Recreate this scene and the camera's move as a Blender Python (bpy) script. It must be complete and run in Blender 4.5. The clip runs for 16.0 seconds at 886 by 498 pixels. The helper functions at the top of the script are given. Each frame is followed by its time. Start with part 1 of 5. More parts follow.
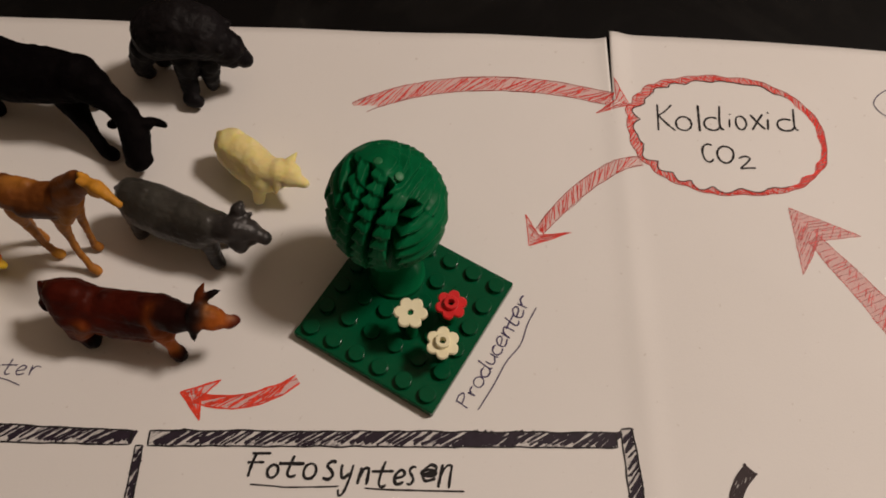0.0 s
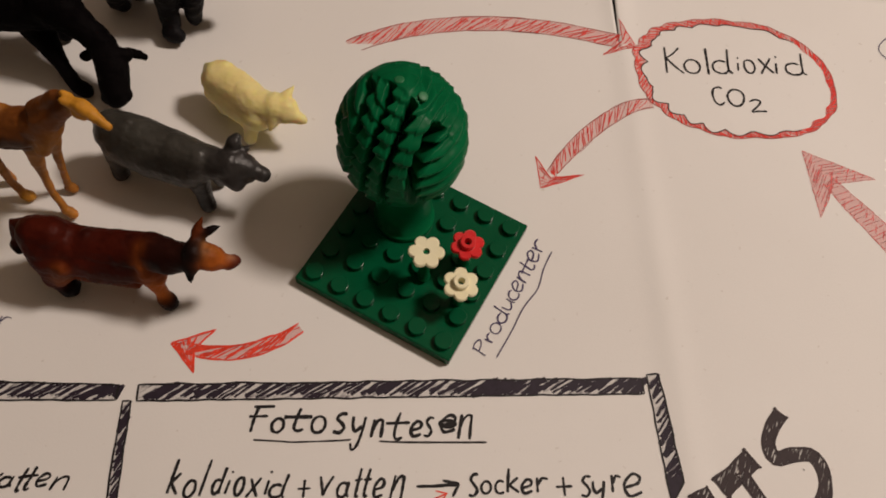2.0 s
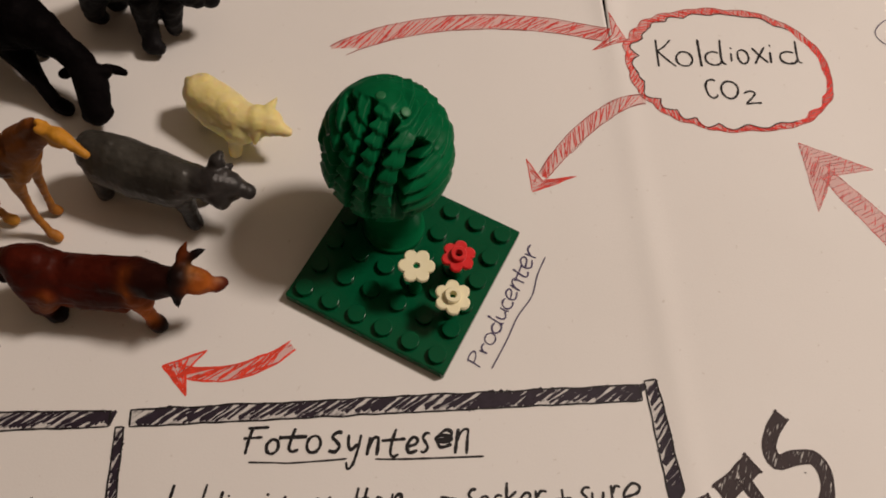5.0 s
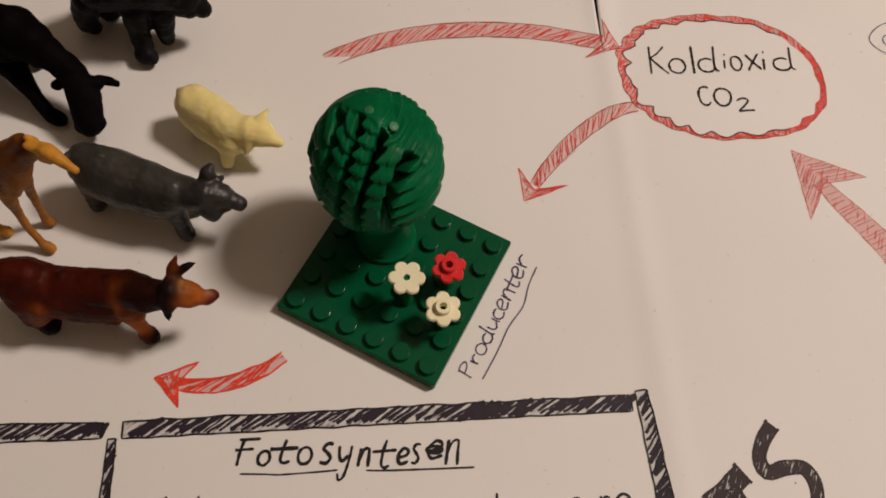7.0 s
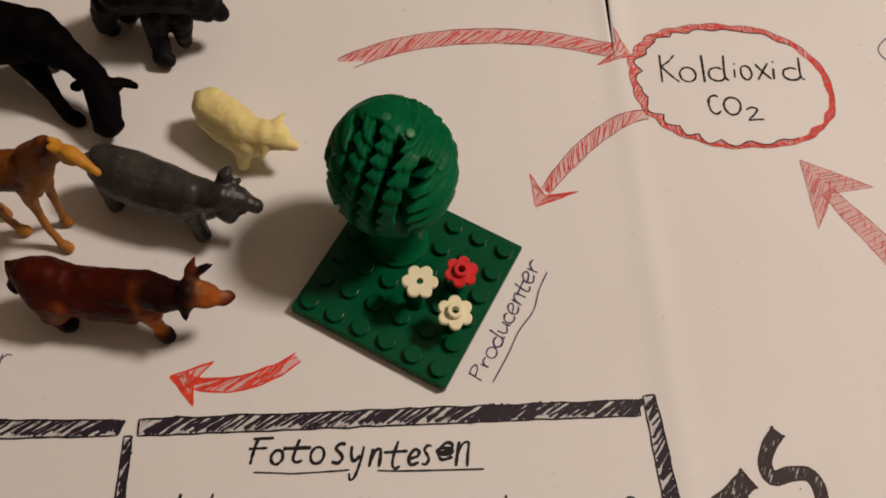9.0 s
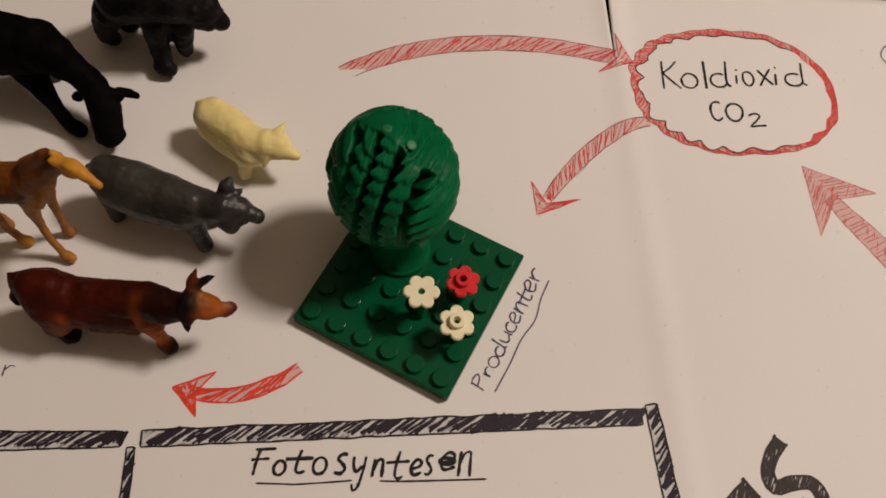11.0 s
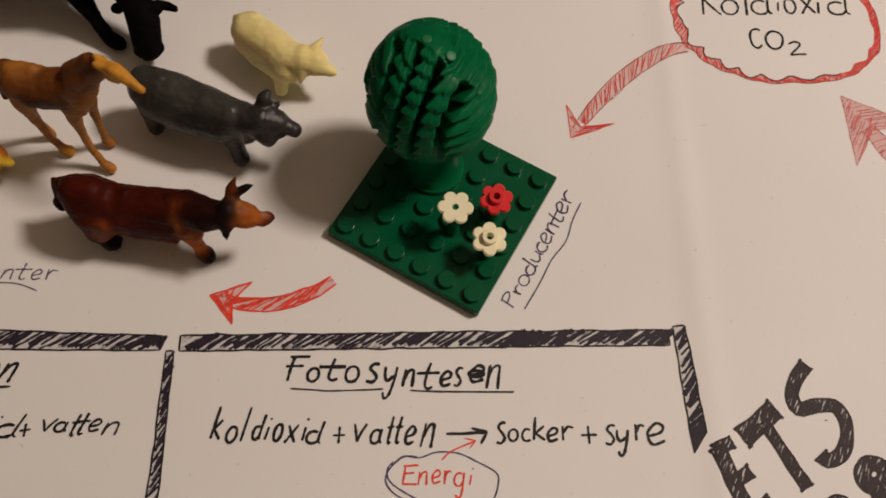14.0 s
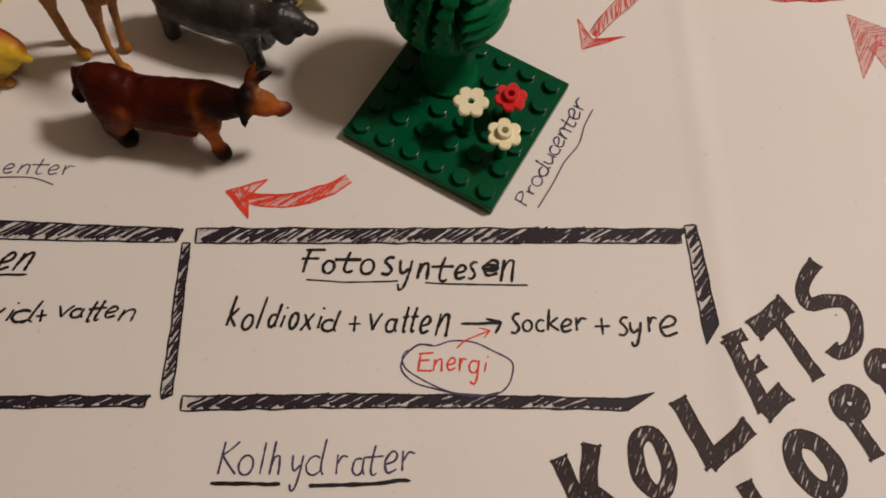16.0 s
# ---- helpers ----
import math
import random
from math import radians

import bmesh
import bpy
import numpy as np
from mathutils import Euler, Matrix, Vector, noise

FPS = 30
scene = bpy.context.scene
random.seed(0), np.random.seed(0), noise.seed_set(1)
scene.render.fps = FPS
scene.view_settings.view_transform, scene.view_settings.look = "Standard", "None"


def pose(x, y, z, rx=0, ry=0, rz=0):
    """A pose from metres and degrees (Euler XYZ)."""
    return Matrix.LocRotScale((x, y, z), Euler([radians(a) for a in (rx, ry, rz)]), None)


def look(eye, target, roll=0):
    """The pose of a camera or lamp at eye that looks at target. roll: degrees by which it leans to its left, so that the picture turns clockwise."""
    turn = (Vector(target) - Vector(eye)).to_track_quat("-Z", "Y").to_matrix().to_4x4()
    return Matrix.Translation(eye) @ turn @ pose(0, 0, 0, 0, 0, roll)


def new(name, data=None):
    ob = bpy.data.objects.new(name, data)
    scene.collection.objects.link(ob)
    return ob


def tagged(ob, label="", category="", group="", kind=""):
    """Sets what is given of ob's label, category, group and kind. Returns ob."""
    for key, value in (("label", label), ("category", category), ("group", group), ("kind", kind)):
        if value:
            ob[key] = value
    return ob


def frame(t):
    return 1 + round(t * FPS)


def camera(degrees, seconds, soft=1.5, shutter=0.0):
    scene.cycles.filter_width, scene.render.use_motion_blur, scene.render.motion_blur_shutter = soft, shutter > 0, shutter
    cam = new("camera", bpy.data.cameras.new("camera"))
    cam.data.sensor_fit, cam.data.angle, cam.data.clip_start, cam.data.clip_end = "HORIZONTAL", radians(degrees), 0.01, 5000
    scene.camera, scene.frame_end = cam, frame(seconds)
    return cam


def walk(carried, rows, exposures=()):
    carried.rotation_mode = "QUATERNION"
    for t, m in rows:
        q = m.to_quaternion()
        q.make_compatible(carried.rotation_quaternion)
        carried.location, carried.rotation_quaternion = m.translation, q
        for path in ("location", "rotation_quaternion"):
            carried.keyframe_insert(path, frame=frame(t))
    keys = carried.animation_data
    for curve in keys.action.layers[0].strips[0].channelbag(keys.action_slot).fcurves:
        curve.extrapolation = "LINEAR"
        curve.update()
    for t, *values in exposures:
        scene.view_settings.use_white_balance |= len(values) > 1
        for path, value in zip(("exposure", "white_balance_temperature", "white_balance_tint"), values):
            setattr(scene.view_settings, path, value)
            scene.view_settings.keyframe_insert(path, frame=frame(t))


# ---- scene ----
cam = camera(57.08, 16.0, soft=1.8, shutter=0.0)
PATH = [
    (0, (0.00163, -0.06647, 0.22743), (0.00219, 0.05093, 0.00671), 1.434),
    (0.2, (0.00194, -0.06554, 0.22301), (0.00442, 0.05341, 0.00314), -0.775),
    (0.5, (-0.00548, -0.06377, 0.21502), (0.00647, 0.04886, -0.00785), 1.526),
    (0.8, (-0.00958, -0.06676, 0.20864), (0.00791, 0.04746, -0.01305), 3.192),
    (1, (-0.01335, -0.06888, 0.20485), (0.00766, 0.04658, -0.01589), 5.338),
    (1.3, (-0.02081, -0.06936, 0.20284), (0.00334, 0.04506, -0.01813), 8.285),
    (1.5, (-0.01970, -0.07075, 0.20261), (0.00604, 0.04553, -0.01719), 9.997),
    (1.7, (-0.01745, -0.07217, 0.19977), (0.00872, 0.04312, -0.02051), 10.819),
    (2, (-0.01863, -0.07347, 0.20493), (0.00085, 0.04325, -0.01529), 9.244),
    (2.3, (-0.01172, -0.07193, 0.20542), (0.00507, 0.04581, -0.01448), 7.723),
    (2.5, (-0.00805, -0.07251, 0.20300), (0.00637, 0.04261, -0.01845), 7.104),
    (2.7, (-0.00535, -0.07484, 0.20015), (0.00803, 0.03566, -0.02370), 6.981),
    (2.8, (-0.00520, -0.07180, 0.20316), (0.01073, 0.03699, -0.02136), 7.959),
    (3, (-0.00722, -0.06539, 0.20773), (0.01309, 0.04341, -0.01644), 9.023),
    (3.3, (-0.01050, -0.06198, 0.20652), (0.01120, 0.04892, -0.01648), 8.536),
    (3.5, (-0.01220, -0.06231, 0.20815), (0.00780, 0.04888, -0.01487), 7.439),
    (3.7, (-0.01748, -0.06334, 0.20663), (0.00415, 0.04817, -0.01608), 8.640),
    (6, (-0.01273, -0.06390, 0.20627), (0.00292, 0.04448, -0.01847), 6.113),
    (6.2, (-0.01331, -0.06489, 0.20348), (0.00273, 0.04313, -0.02141), 6.366),
    (6.5, (-0.01095, -0.06022, 0.20652), (0.00575, 0.04743, -0.01850), 6.408),
    (7, (-0.01106, -0.06000, 0.20903), (0.00573, 0.04872, -0.01547), 6.495),
    (7.5, (-0.01174, -0.06040, 0.21061), (0.00451, 0.04837, -0.01390), 6.544),
    (8, (-0.01206, -0.06101, 0.21243), (0.00397, 0.04891, -0.01153), 6.672),
    (8.5, (-0.01389, -0.06077, 0.21223), (0.00221, 0.04837, -0.01211), 6.905),
    (11, (-0.01343, -0.05727, 0.21359), (0.00156, 0.05088, -0.01131), 6.246),
    (11.5, (-0.01099, -0.05754, 0.21409), (0.00416, 0.05176, -0.01024), 6.107),
    (12, (-0.01136, -0.05668, 0.21424), (0.00308, 0.05165, -0.01060), 5.806),
    (12.5, (-0.01160, -0.05676, 0.21363), (0.00267, 0.05026, -0.01186), 6.013),
    (13, (-0.01374, -0.05893, 0.21261), (0.00004, 0.04710, -0.01337), 6.450),
    (13.5, (-0.01277, -0.05712, 0.21315), (0.00143, 0.04817, -0.01315), 6.602),
    (13.8, (-0.01369, -0.06168, 0.21081), (-0.00313, 0.03718, -0.01857), 6.233),
    (14, (-0.01711, -0.06607, 0.21205), (-0.00838, 0.02798, -0.01942), 5.340),
    (14.2, (-0.01828, -0.07751, 0.21023), (-0.00837, 0.01777, -0.02068), 6.305),
    (14.5, (-0.01910, -0.08942, 0.20990), (-0.00811, 0.00508, -0.02129), 6.534),
    (14.7, (-0.02306, -0.08853, 0.21457), (-0.01252, 0.00744, -0.01604), 5.996),
    (15, (-0.01805, -0.09153, 0.21267), (-0.00881, 0.01054, -0.01536), 4.288),
    (15.3, (-0.01952, -0.09212, 0.20911), (-0.00937, 0.00683, -0.02025), 4.941),
    (15.5, (-0.02038, -0.09470, 0.20514), (-0.01128, 0.00468, -0.02408), 5.035),
    (16, (-0.02272, -0.09645, 0.20137), (-0.01185, 0.00182, -0.02825), 6.615),
]
walk(cam, [(t, look(eye, target, roll)) for t, eye, target, roll in PATH],
     [(0.0, -0.10), (0.4, -0.06), (1.0, 0.0), (16.0, 0.0)])

# ---- world and light ----
world = bpy.data.worlds.new("world")
world.use_nodes = True
world.node_tree.nodes["Background"].inputs[0].default_value = (1.0, 0.75, 0.55, 1)
world.node_tree.nodes["Background"].inputs[1].default_value = 0.02
scene.world = world
scene.view_settings.exposure = 0.0

# one warm lamp light over the table, itself unseen, placed from the shadows
LAMP_AT = Vector((0.560, 0.145, 0.88))
lamp_data = bpy.data.lights.new("lamp_light", "POINT")
lamp_data.shadow_soft_size, lamp_data.energy = 0.078, 28.3
lamp_data.color = (1.0, 0.84, 0.735)
lamp_light = new("lamp_light", lamp_data)
lamp_light.location = LAMP_AT

MM = 0.001


# ---- materials ----
def nodes_of(name):
    m = bpy.data.materials.new(name)
    m.use_nodes = True
    nt = m.node_tree
    return m, nt, nt.nodes["Principled BSDF"], nt.nodes["Material Output"]


def link(nt, a, b):
    nt.links.new(a, b)


def noise_node(nt, coord, scale, detail=4.0, rough=0.55):
    n = nt.nodes.new("ShaderNodeTexNoise")
    n.inputs["Scale"].default_value = scale
    n.inputs["Detail"].default_value = detail
    n.inputs["Roughness"].default_value = rough
    link(nt, coord, n.inputs["Vector"])
    return n


def ramp(nt, fac, stops):
    r = nt.nodes.new("ShaderNodeValToRGB")
    els = r.color_ramp.elements
    while len(els) < len(stops):
        els.new(0.5)
    for e, (p, c) in zip(els, stops):
        e.position, e.color = p, (*c, 1)
    link(nt, fac, r.inputs[0])
    return r


def bump(nt, bsdf, height, strength, distance):
    b = nt.nodes.new("ShaderNodeBump")
    b.inputs["Strength"].default_value = strength
    b.inputs["Distance"].default_value = distance
    link(nt, height, b.inputs["Height"])
    link(nt, b.outputs[0], bsdf.inputs["Normal"])
    return b


def plain(name, col, col2, scale, rough, bump_scale=900.0, bump_strength=0.2, bump_dist=0.0002, spec=0.5, sss=0.0):
    m, nt, bsdf, _ = nodes_of(name)
    co = nt.nodes.new("ShaderNodeTexCoord").outputs["Object"]
    n = noise_node(nt, co, scale)
    r = ramp(nt, n.outputs["Fac"], [(0.3, col), (0.7, col2)])
    link(nt, r.outputs[0], bsdf.inputs["Base Color"])
    n2 = noise_node(nt, co, bump_scale, 3.0)
    bump(nt, bsdf, n2.outputs["Fac"], bump_strength, bump_dist)
    rr = nt.nodes.new("ShaderNodeMapRange")
    rr.inputs["To Min"].default_value, rr.inputs["To Max"].default_value = rough - 0.07, rough + 0.07
    link(nt, n.outputs["Fac"], rr.inputs["Value"])
    link(nt, rr.outputs[0], bsdf.inputs["Roughness"])
    bsdf.inputs["Specular IOR Level"].default_value = spec
    if sss:
        bsdf.inputs["Subsurface Weight"].default_value = sss
        bsdf.inputs["Subsurface Radius"].default_value = (0.004, 0.003, 0.0015)
        bsdf.inputs["Subsurface Scale"].default_value = 0.5
    return m


def paper_material():
    m, nt, bsdf, _ = nodes_of("paper")
    co = nt.nodes.new("ShaderNodeTexCoord").outputs["Object"]
    big = noise_node(nt, co, 9.0, 3.0)
    fine = noise_node(nt, co, 1500.0, 4.0)
    r = ramp(nt, big.outputs["Fac"], [(0.3, (0.78, 0.765, 0.74)), (0.7, (0.82, 0.81, 0.79))])
    specks = noise_node(nt, co, 420.0, 2.0)
    rs = ramp(nt, specks.outputs["Fac"], [(0.24, (0.78, 0.75, 0.72)), (0.30, (1, 1, 1))])
    mul = nt.nodes.new("ShaderNodeMix")
    mul.data_type, mul.blend_type = "RGBA", "MULTIPLY"
    mul.inputs[0].default_value = 0.6
    link(nt, r.outputs[0], mul.inputs[6])
    link(nt, rs.outputs[0], mul.inputs[7])
    link(nt, mul.outputs[2], bsdf.inputs["Base Color"])
    mid = noise_node(nt, co, 40.0, 5.0)
    add = nt.nodes.new("ShaderNodeMath")
    add.operation = "MULTIPLY_ADD"
    link(nt, mid.outputs["Fac"], add.inputs[0])
    add.inputs[1].default_value = 2.5
    link(nt, fine.outputs["Fac"], add.inputs[2])
    bump(nt, bsdf, add.outputs[0], 0.25, 0.00012)
    bsdf.inputs["Roughness"].default_value = 0.72
    bsdf.inputs["Specular IOR Level"].default_value = 0.3
    return m


def ink(name, col, cover=0.9, angle=55.0, pitch=0.7, length=5.0, wash=0.0, soft=0.06):
    """Pen or crayon ink: strokes of one direction lie over a thin wash, and the paper shows between them."""
    m, nt, bsdf, out = nodes_of(name)
    co = nt.nodes.new("ShaderNodeTexCoord").outputs["Object"]
    mp = nt.nodes.new("ShaderNodeMapping")
    mp.vector_type = "TEXTURE"
    mp.inputs["Rotation"].default_value = (0, 0, radians(angle))
    mp.inputs["Scale"].default_value = (length * MM, pitch * MM, 1)
    link(nt, co, mp.inputs["Vector"])
    n = noise_node(nt, mp.outputs[0], 1.0, 2.0, 0.6)
    edge = 0.5 + (0.5 - cover) * 0.42
    r = ramp(nt, n.outputs["Fac"], [(max(edge - soft, 0.0), (wash,) * 3), (min(edge + soft, 1.0), (1, 1, 1))])
    tone = noise_node(nt, co, 500.0, 3.0)
    tr = ramp(nt, tone.outputs["Fac"], [(0.3, tuple(c * 0.8 for c in col)), (0.75, tuple(min(c * 1.25, 1) for c in col))])
    link(nt, tr.outputs[0], bsdf.inputs["Base Color"])
    bsdf.inputs["Roughness"].default_value = 0.6
    bsdf.inputs["Specular IOR Level"].default_value = 0.25
    clear = nt.nodes.new("ShaderNodeBsdfTransparent")
    mix = nt.nodes.new("ShaderNodeMixShader")
    link(nt, r.outputs[0], mix.inputs[0])
    link(nt, clear.outputs[0], mix.inputs[1])
    link(nt, bsdf.outputs[0], mix.inputs[2])
    link(nt, mix.outputs[0], out.inputs[0])
    return m


def painted(name, rough=0.42, sss=0.0, grain=700.0, spec=0.24, relief=0.35, blotch=0.7, fine=1.0):
    """Moulded plastic in the paint that the mesh carries."""
    m, nt, bsdf, _ = nodes_of(name)
    co = nt.nodes.new("ShaderNodeTexCoord").outputs["Object"]
    at = nt.nodes.new("ShaderNodeAttribute")
    at.attribute_name = "paint"
    n = noise_node(nt, co, 260.0, 5.0, 0.65)
    r = ramp(nt, n.outputs["Fac"], [(0.25, (0.72, 0.70, 0.68)), (0.75, (1.22, 1.2, 1.18))])
    mul = nt.nodes.new("ShaderNodeMix")
    mul.data_type, mul.blend_type = "RGBA", "MULTIPLY"
    mul.inputs[0].default_value = fine
    link(nt, at.outputs["Color"], mul.inputs[6])
    link(nt, r.outputs[0], mul.inputs[7])
    patches = noise_node(nt, co, 75.0, 3.0, 0.6)
    rp = ramp(nt, patches.outputs["Fac"], [(0.34, (0.62, 0.55, 0.52)), (0.66, (1.30, 1.28, 1.25))])
    mul2 = nt.nodes.new("ShaderNodeMix")
    mul2.data_type, mul2.blend_type = "RGBA", "MULTIPLY"
    mul2.inputs[0].default_value = blotch
    link(nt, mul.outputs[2], mul2.inputs[6])
    link(nt, rp.outputs[0], mul2.inputs[7])
    link(nt, mul2.outputs[2], bsdf.inputs["Base Color"])
    n2 = noise_node(nt, co, grain, 4.0, 0.6)
    bump(nt, bsdf, n2.outputs["Fac"], relief, 0.0005)
    bsdf.inputs["Roughness"].default_value = rough
    bsdf.inputs["Specular IOR Level"].default_value = spec
    if sss:
        bsdf.inputs["Subsurface Weight"].default_value = sss
        bsdf.inputs["Subsurface Radius"].default_value = (0.004, 0.003, 0.001)
        bsdf.inputs["Subsurface Scale"].default_value = 0.6
    return m


def table_material():
    m, nt, bsdf, _ = nodes_of("dark_table_top")
    co = nt.nodes.new("ShaderNodeTexCoord").outputs["Object"]
    warp = noise_node(nt, co, 11.0, 5.0, 0.6)
    warp.inputs["Distortion"].default_value = 2.2
    r = ramp(nt, warp.outputs["Fac"], [(0.46, (0.0015, 0.0013, 0.0013)), (0.60, (0.006, 0.0055, 0.005)), (0.74, (0.042, 0.038, 0.034))])
    link(nt, r.outputs[0], bsdf.inputs["Base Color"])
    fine = noise_node(nt, co, 160.0, 4.0)
    bump(nt, bsdf, fine.outputs["Fac"], 0.3, 0.0004)
    bsdf.inputs["Roughness"].default_value = 0.6
    bsdf.inputs["Specular IOR Level"].default_value = 0.15
    return m


PAPER = paper_material()
TABLE = table_material()
WALL = plain("wall_paint", (0.28, 0.230, 0.180), (0.33, 0.272, 0.214), 3.0, 0.8, 300.0, 0.2, 0.0005)
CEILING = plain("ceiling_paint", (0.56, 0.48, 0.39), (0.62, 0.53, 0.43), 3.0, 0.8, 300.0, 0.2, 0.0005)
FLOOR = plain("floor_wood", (0.20, 0.12, 0.07), (0.30, 0.19, 0.11), 6.0, 0.5, 60.0, 0.2, 0.0005)
LAMP_METAL = plain("lamp_metal", (0.5, 0.48, 0.45), (0.56, 0.54, 0.5), 20.0, 0.35)
GREEN = plain("green_plastic", (0.0012, 0.098, 0.032), (0.0024, 0.124, 0.044), 160.0, 0.36, 1200.0, 0.12, 0.0002, 0.08)
GREEN_PLATE = plain("green_plate_plastic", (0.0006, 0.070, 0.027), (0.0010, 0.084, 0.032), 160.0, 0.22, 1200.0, 0.08, 0.0002, 0.20)
GREEN_PALE = plain("worn_green_plastic", (0.015, 0.13, 0.05), (0.035, 0.19, 0.08), 160.0, 0.45, 1200.0, 0.15, 0.0002, 0.3)
CREAM = plain("cream_plastic", (0.86, 0.80, 0.53), (0.90, 0.85, 0.60), 220.0, 0.38, 900.0, 0.1, 0.0002)
RED = plain("red_plastic", (0.62, 0.014, 0.018), (0.72, 0.022, 0.024), 220.0, 0.34, 900.0, 0.1, 0.0002)

RED_FILL = ink("red_crayon", (0.84, 0.10, 0.085), 0.16, 50.0, 1.0, 6.0, 0.24, 0.06)
RED_THIN = ink("red_pencil", (0.76, 0.13, 0.11), 0.06, 65.0, 0.9, 6.0, 0.20, 0.06)
RED_CLOUD = ink("red_cloud_crayon", (0.86, 0.095, 0.072), 0.26, 72.0, 0.8, 4.0, 0.32, 0.06)
RED_DENSE = ink("red_crayon_dense", (0.78, 0.06, 0.05), 0.26, 60.0, 0.8, 6.0, 0.40)
RED_BRIGHT = ink("bright_red_marker", (0.76, 0.055, 0.045), 0.22, 20.0, 0.9, 10.0, 0.24, 0.06)
RED_BROAD = ink("faded_red_crayon", (0.74, 0.16, 0.15), 0.18, 66.0, 1.1, 8.0, 0.30, 0.06)
RED_LINE = ink("red_line", (0.70, 0.045, 0.034), 0.95, 30.0, 1.2, 3.0, 0.55)
RED_MID = ink("red_pencil_line", (0.66, 0.055, 0.042), 0.95, 30.0, 1.2, 3.0, 0.55)
RED_EDGE = ink("dull_red_line", (0.62, 0.060, 0.048), 0.9, 30.0, 1.2, 3.0, 0.5)
RED_PALE = ink("pale_red_line", (0.58, 0.13, 0.125), 0.45, 30.0, 1.2, 3.0, 0.35)
BROWN_LINE = ink("red_brown_line", (0.30, 0.045, 0.036), 0.9, 30.0, 1.2, 3.0, 0.55)
RED_PEN = ink("red_pen", (0.75, 0.06, 0.03), 1.3, 30.0, 1.2, 3.0, 0.8)
BLACK_PEN = ink("black_pen", (0.014, 0.012, 0.013), 1.5, 40.0, 1.5, 3.0, 0.8)
BLACK_THIN = ink("thin_black_pen", (0.022, 0.018, 0.018), 1.1, 40.0, 1.2, 2.0, 0.5)
MARKER = ink("black_marker_hatching", (0.026, 0.018, 0.030), 1.0, 52.0, 1.15, 5.0, 0.45, 0.05)
MARKER_WASH = ink("black_marker_wash", (0.050, 0.036, 0.060), 0.22, 40.0, 1.0, 5.0, 0.10, 0.10)
MARKER_DENSE = ink("black_marker_block", (0.030, 0.017, 0.019), 0.73, 64.0, 0.66, 4.5, 0.12, 0.04)
MARKER_LINE = ink("black_marker_line", (0.028, 0.015, 0.017), 1.5, 40.0, 1.5, 3.0, 0.8)
PURPLE_PEN = ink("violet_pen", (0.068, 0.054, 0.125), 1.1, 40.0, 1.2, 2.0, 0.5)
GREY_PEN = ink("grey_violet_pen", (0.10, 0.085, 0.14), 1.0, 40.0, 1.2, 2.0, 0.45)

TOY_BROWN = painted("brown_toy_plastic", 0.5, spec=0.08, relief=0.2, blotch=0.9)
TOY_GREY = painted("grey_toy_plastic", 0.36, grain=900.0, spec=0.32)
TOY_CREAM = painted("cream_toy_plastic", 0.42, 0.85, 500.0, 0.26, 0.05, 0.12, 0.2)
TOY_OCHRE = painted("ochre_toy_plastic", 0.5, 0.1)
TOY_BLACK = painted("black_toy_plastic", 0.6, spec=0.02)
TOY_SLATE = painted("dark_grey_toy_plastic", 0.5, spec=0.08, relief=0.5)


# ---- building helpers ----
def mesh_of(name, bm, mat, smooth=False):
    me = bpy.data.meshes.new(name)
    bm.normal_update()
    bm.to_mesh(me)
    bm.free()
    me.materials.append(mat)
    if smooth:
        for p in me.polygons:
            p.use_smooth = True
    return me


def part(name, bm, mat, parent=None, label="", smooth=False):
    ob = new(name, mesh_of(name, bm, mat, smooth))
    if parent is not None:
        ob.parent = parent
    if label:
        ob["label"] = label
    return ob


def box(bm, x0, y0, z0, x1, y1, z1):
    v = [bm.verts.new(p) for p in ((x0, y0, z0), (x1, y0, z0), (x1, y1, z0), (x0, y1, z0), (x0, y0, z1), (x1, y0, z1), (x1, y1, z1), (x0, y1, z1))]
    for q in ((3, 2, 1, 0), (4, 5, 6, 7), (0, 1, 5, 4), (1, 2, 6, 5), (2, 3, 7, 6), (3, 0, 4, 7)):
        bm.faces.new([v[i] for i in q])


def lathe(bm, rows, seg=32, at=(0, 0)):
    """Rings from (radius, height) rows, closed at both ends."""
    rings = []
    for r, z in rows:
        rings.append([bm.verts.new((at[0] + r * math.cos(2 * math.pi * k / seg), at[1] + r * math.sin(2 * math.pi * k / seg), z)) for k in range(seg)])
    for a, b in zip(rings, rings[1:]):
        for k in range(seg):
            bm.faces.new((a[k], a[(k + 1) % seg], b[(k + 1) % seg], b[k]))
    bm.faces.new(rings[0][::-1])
    bm.faces.new(rings[-1])


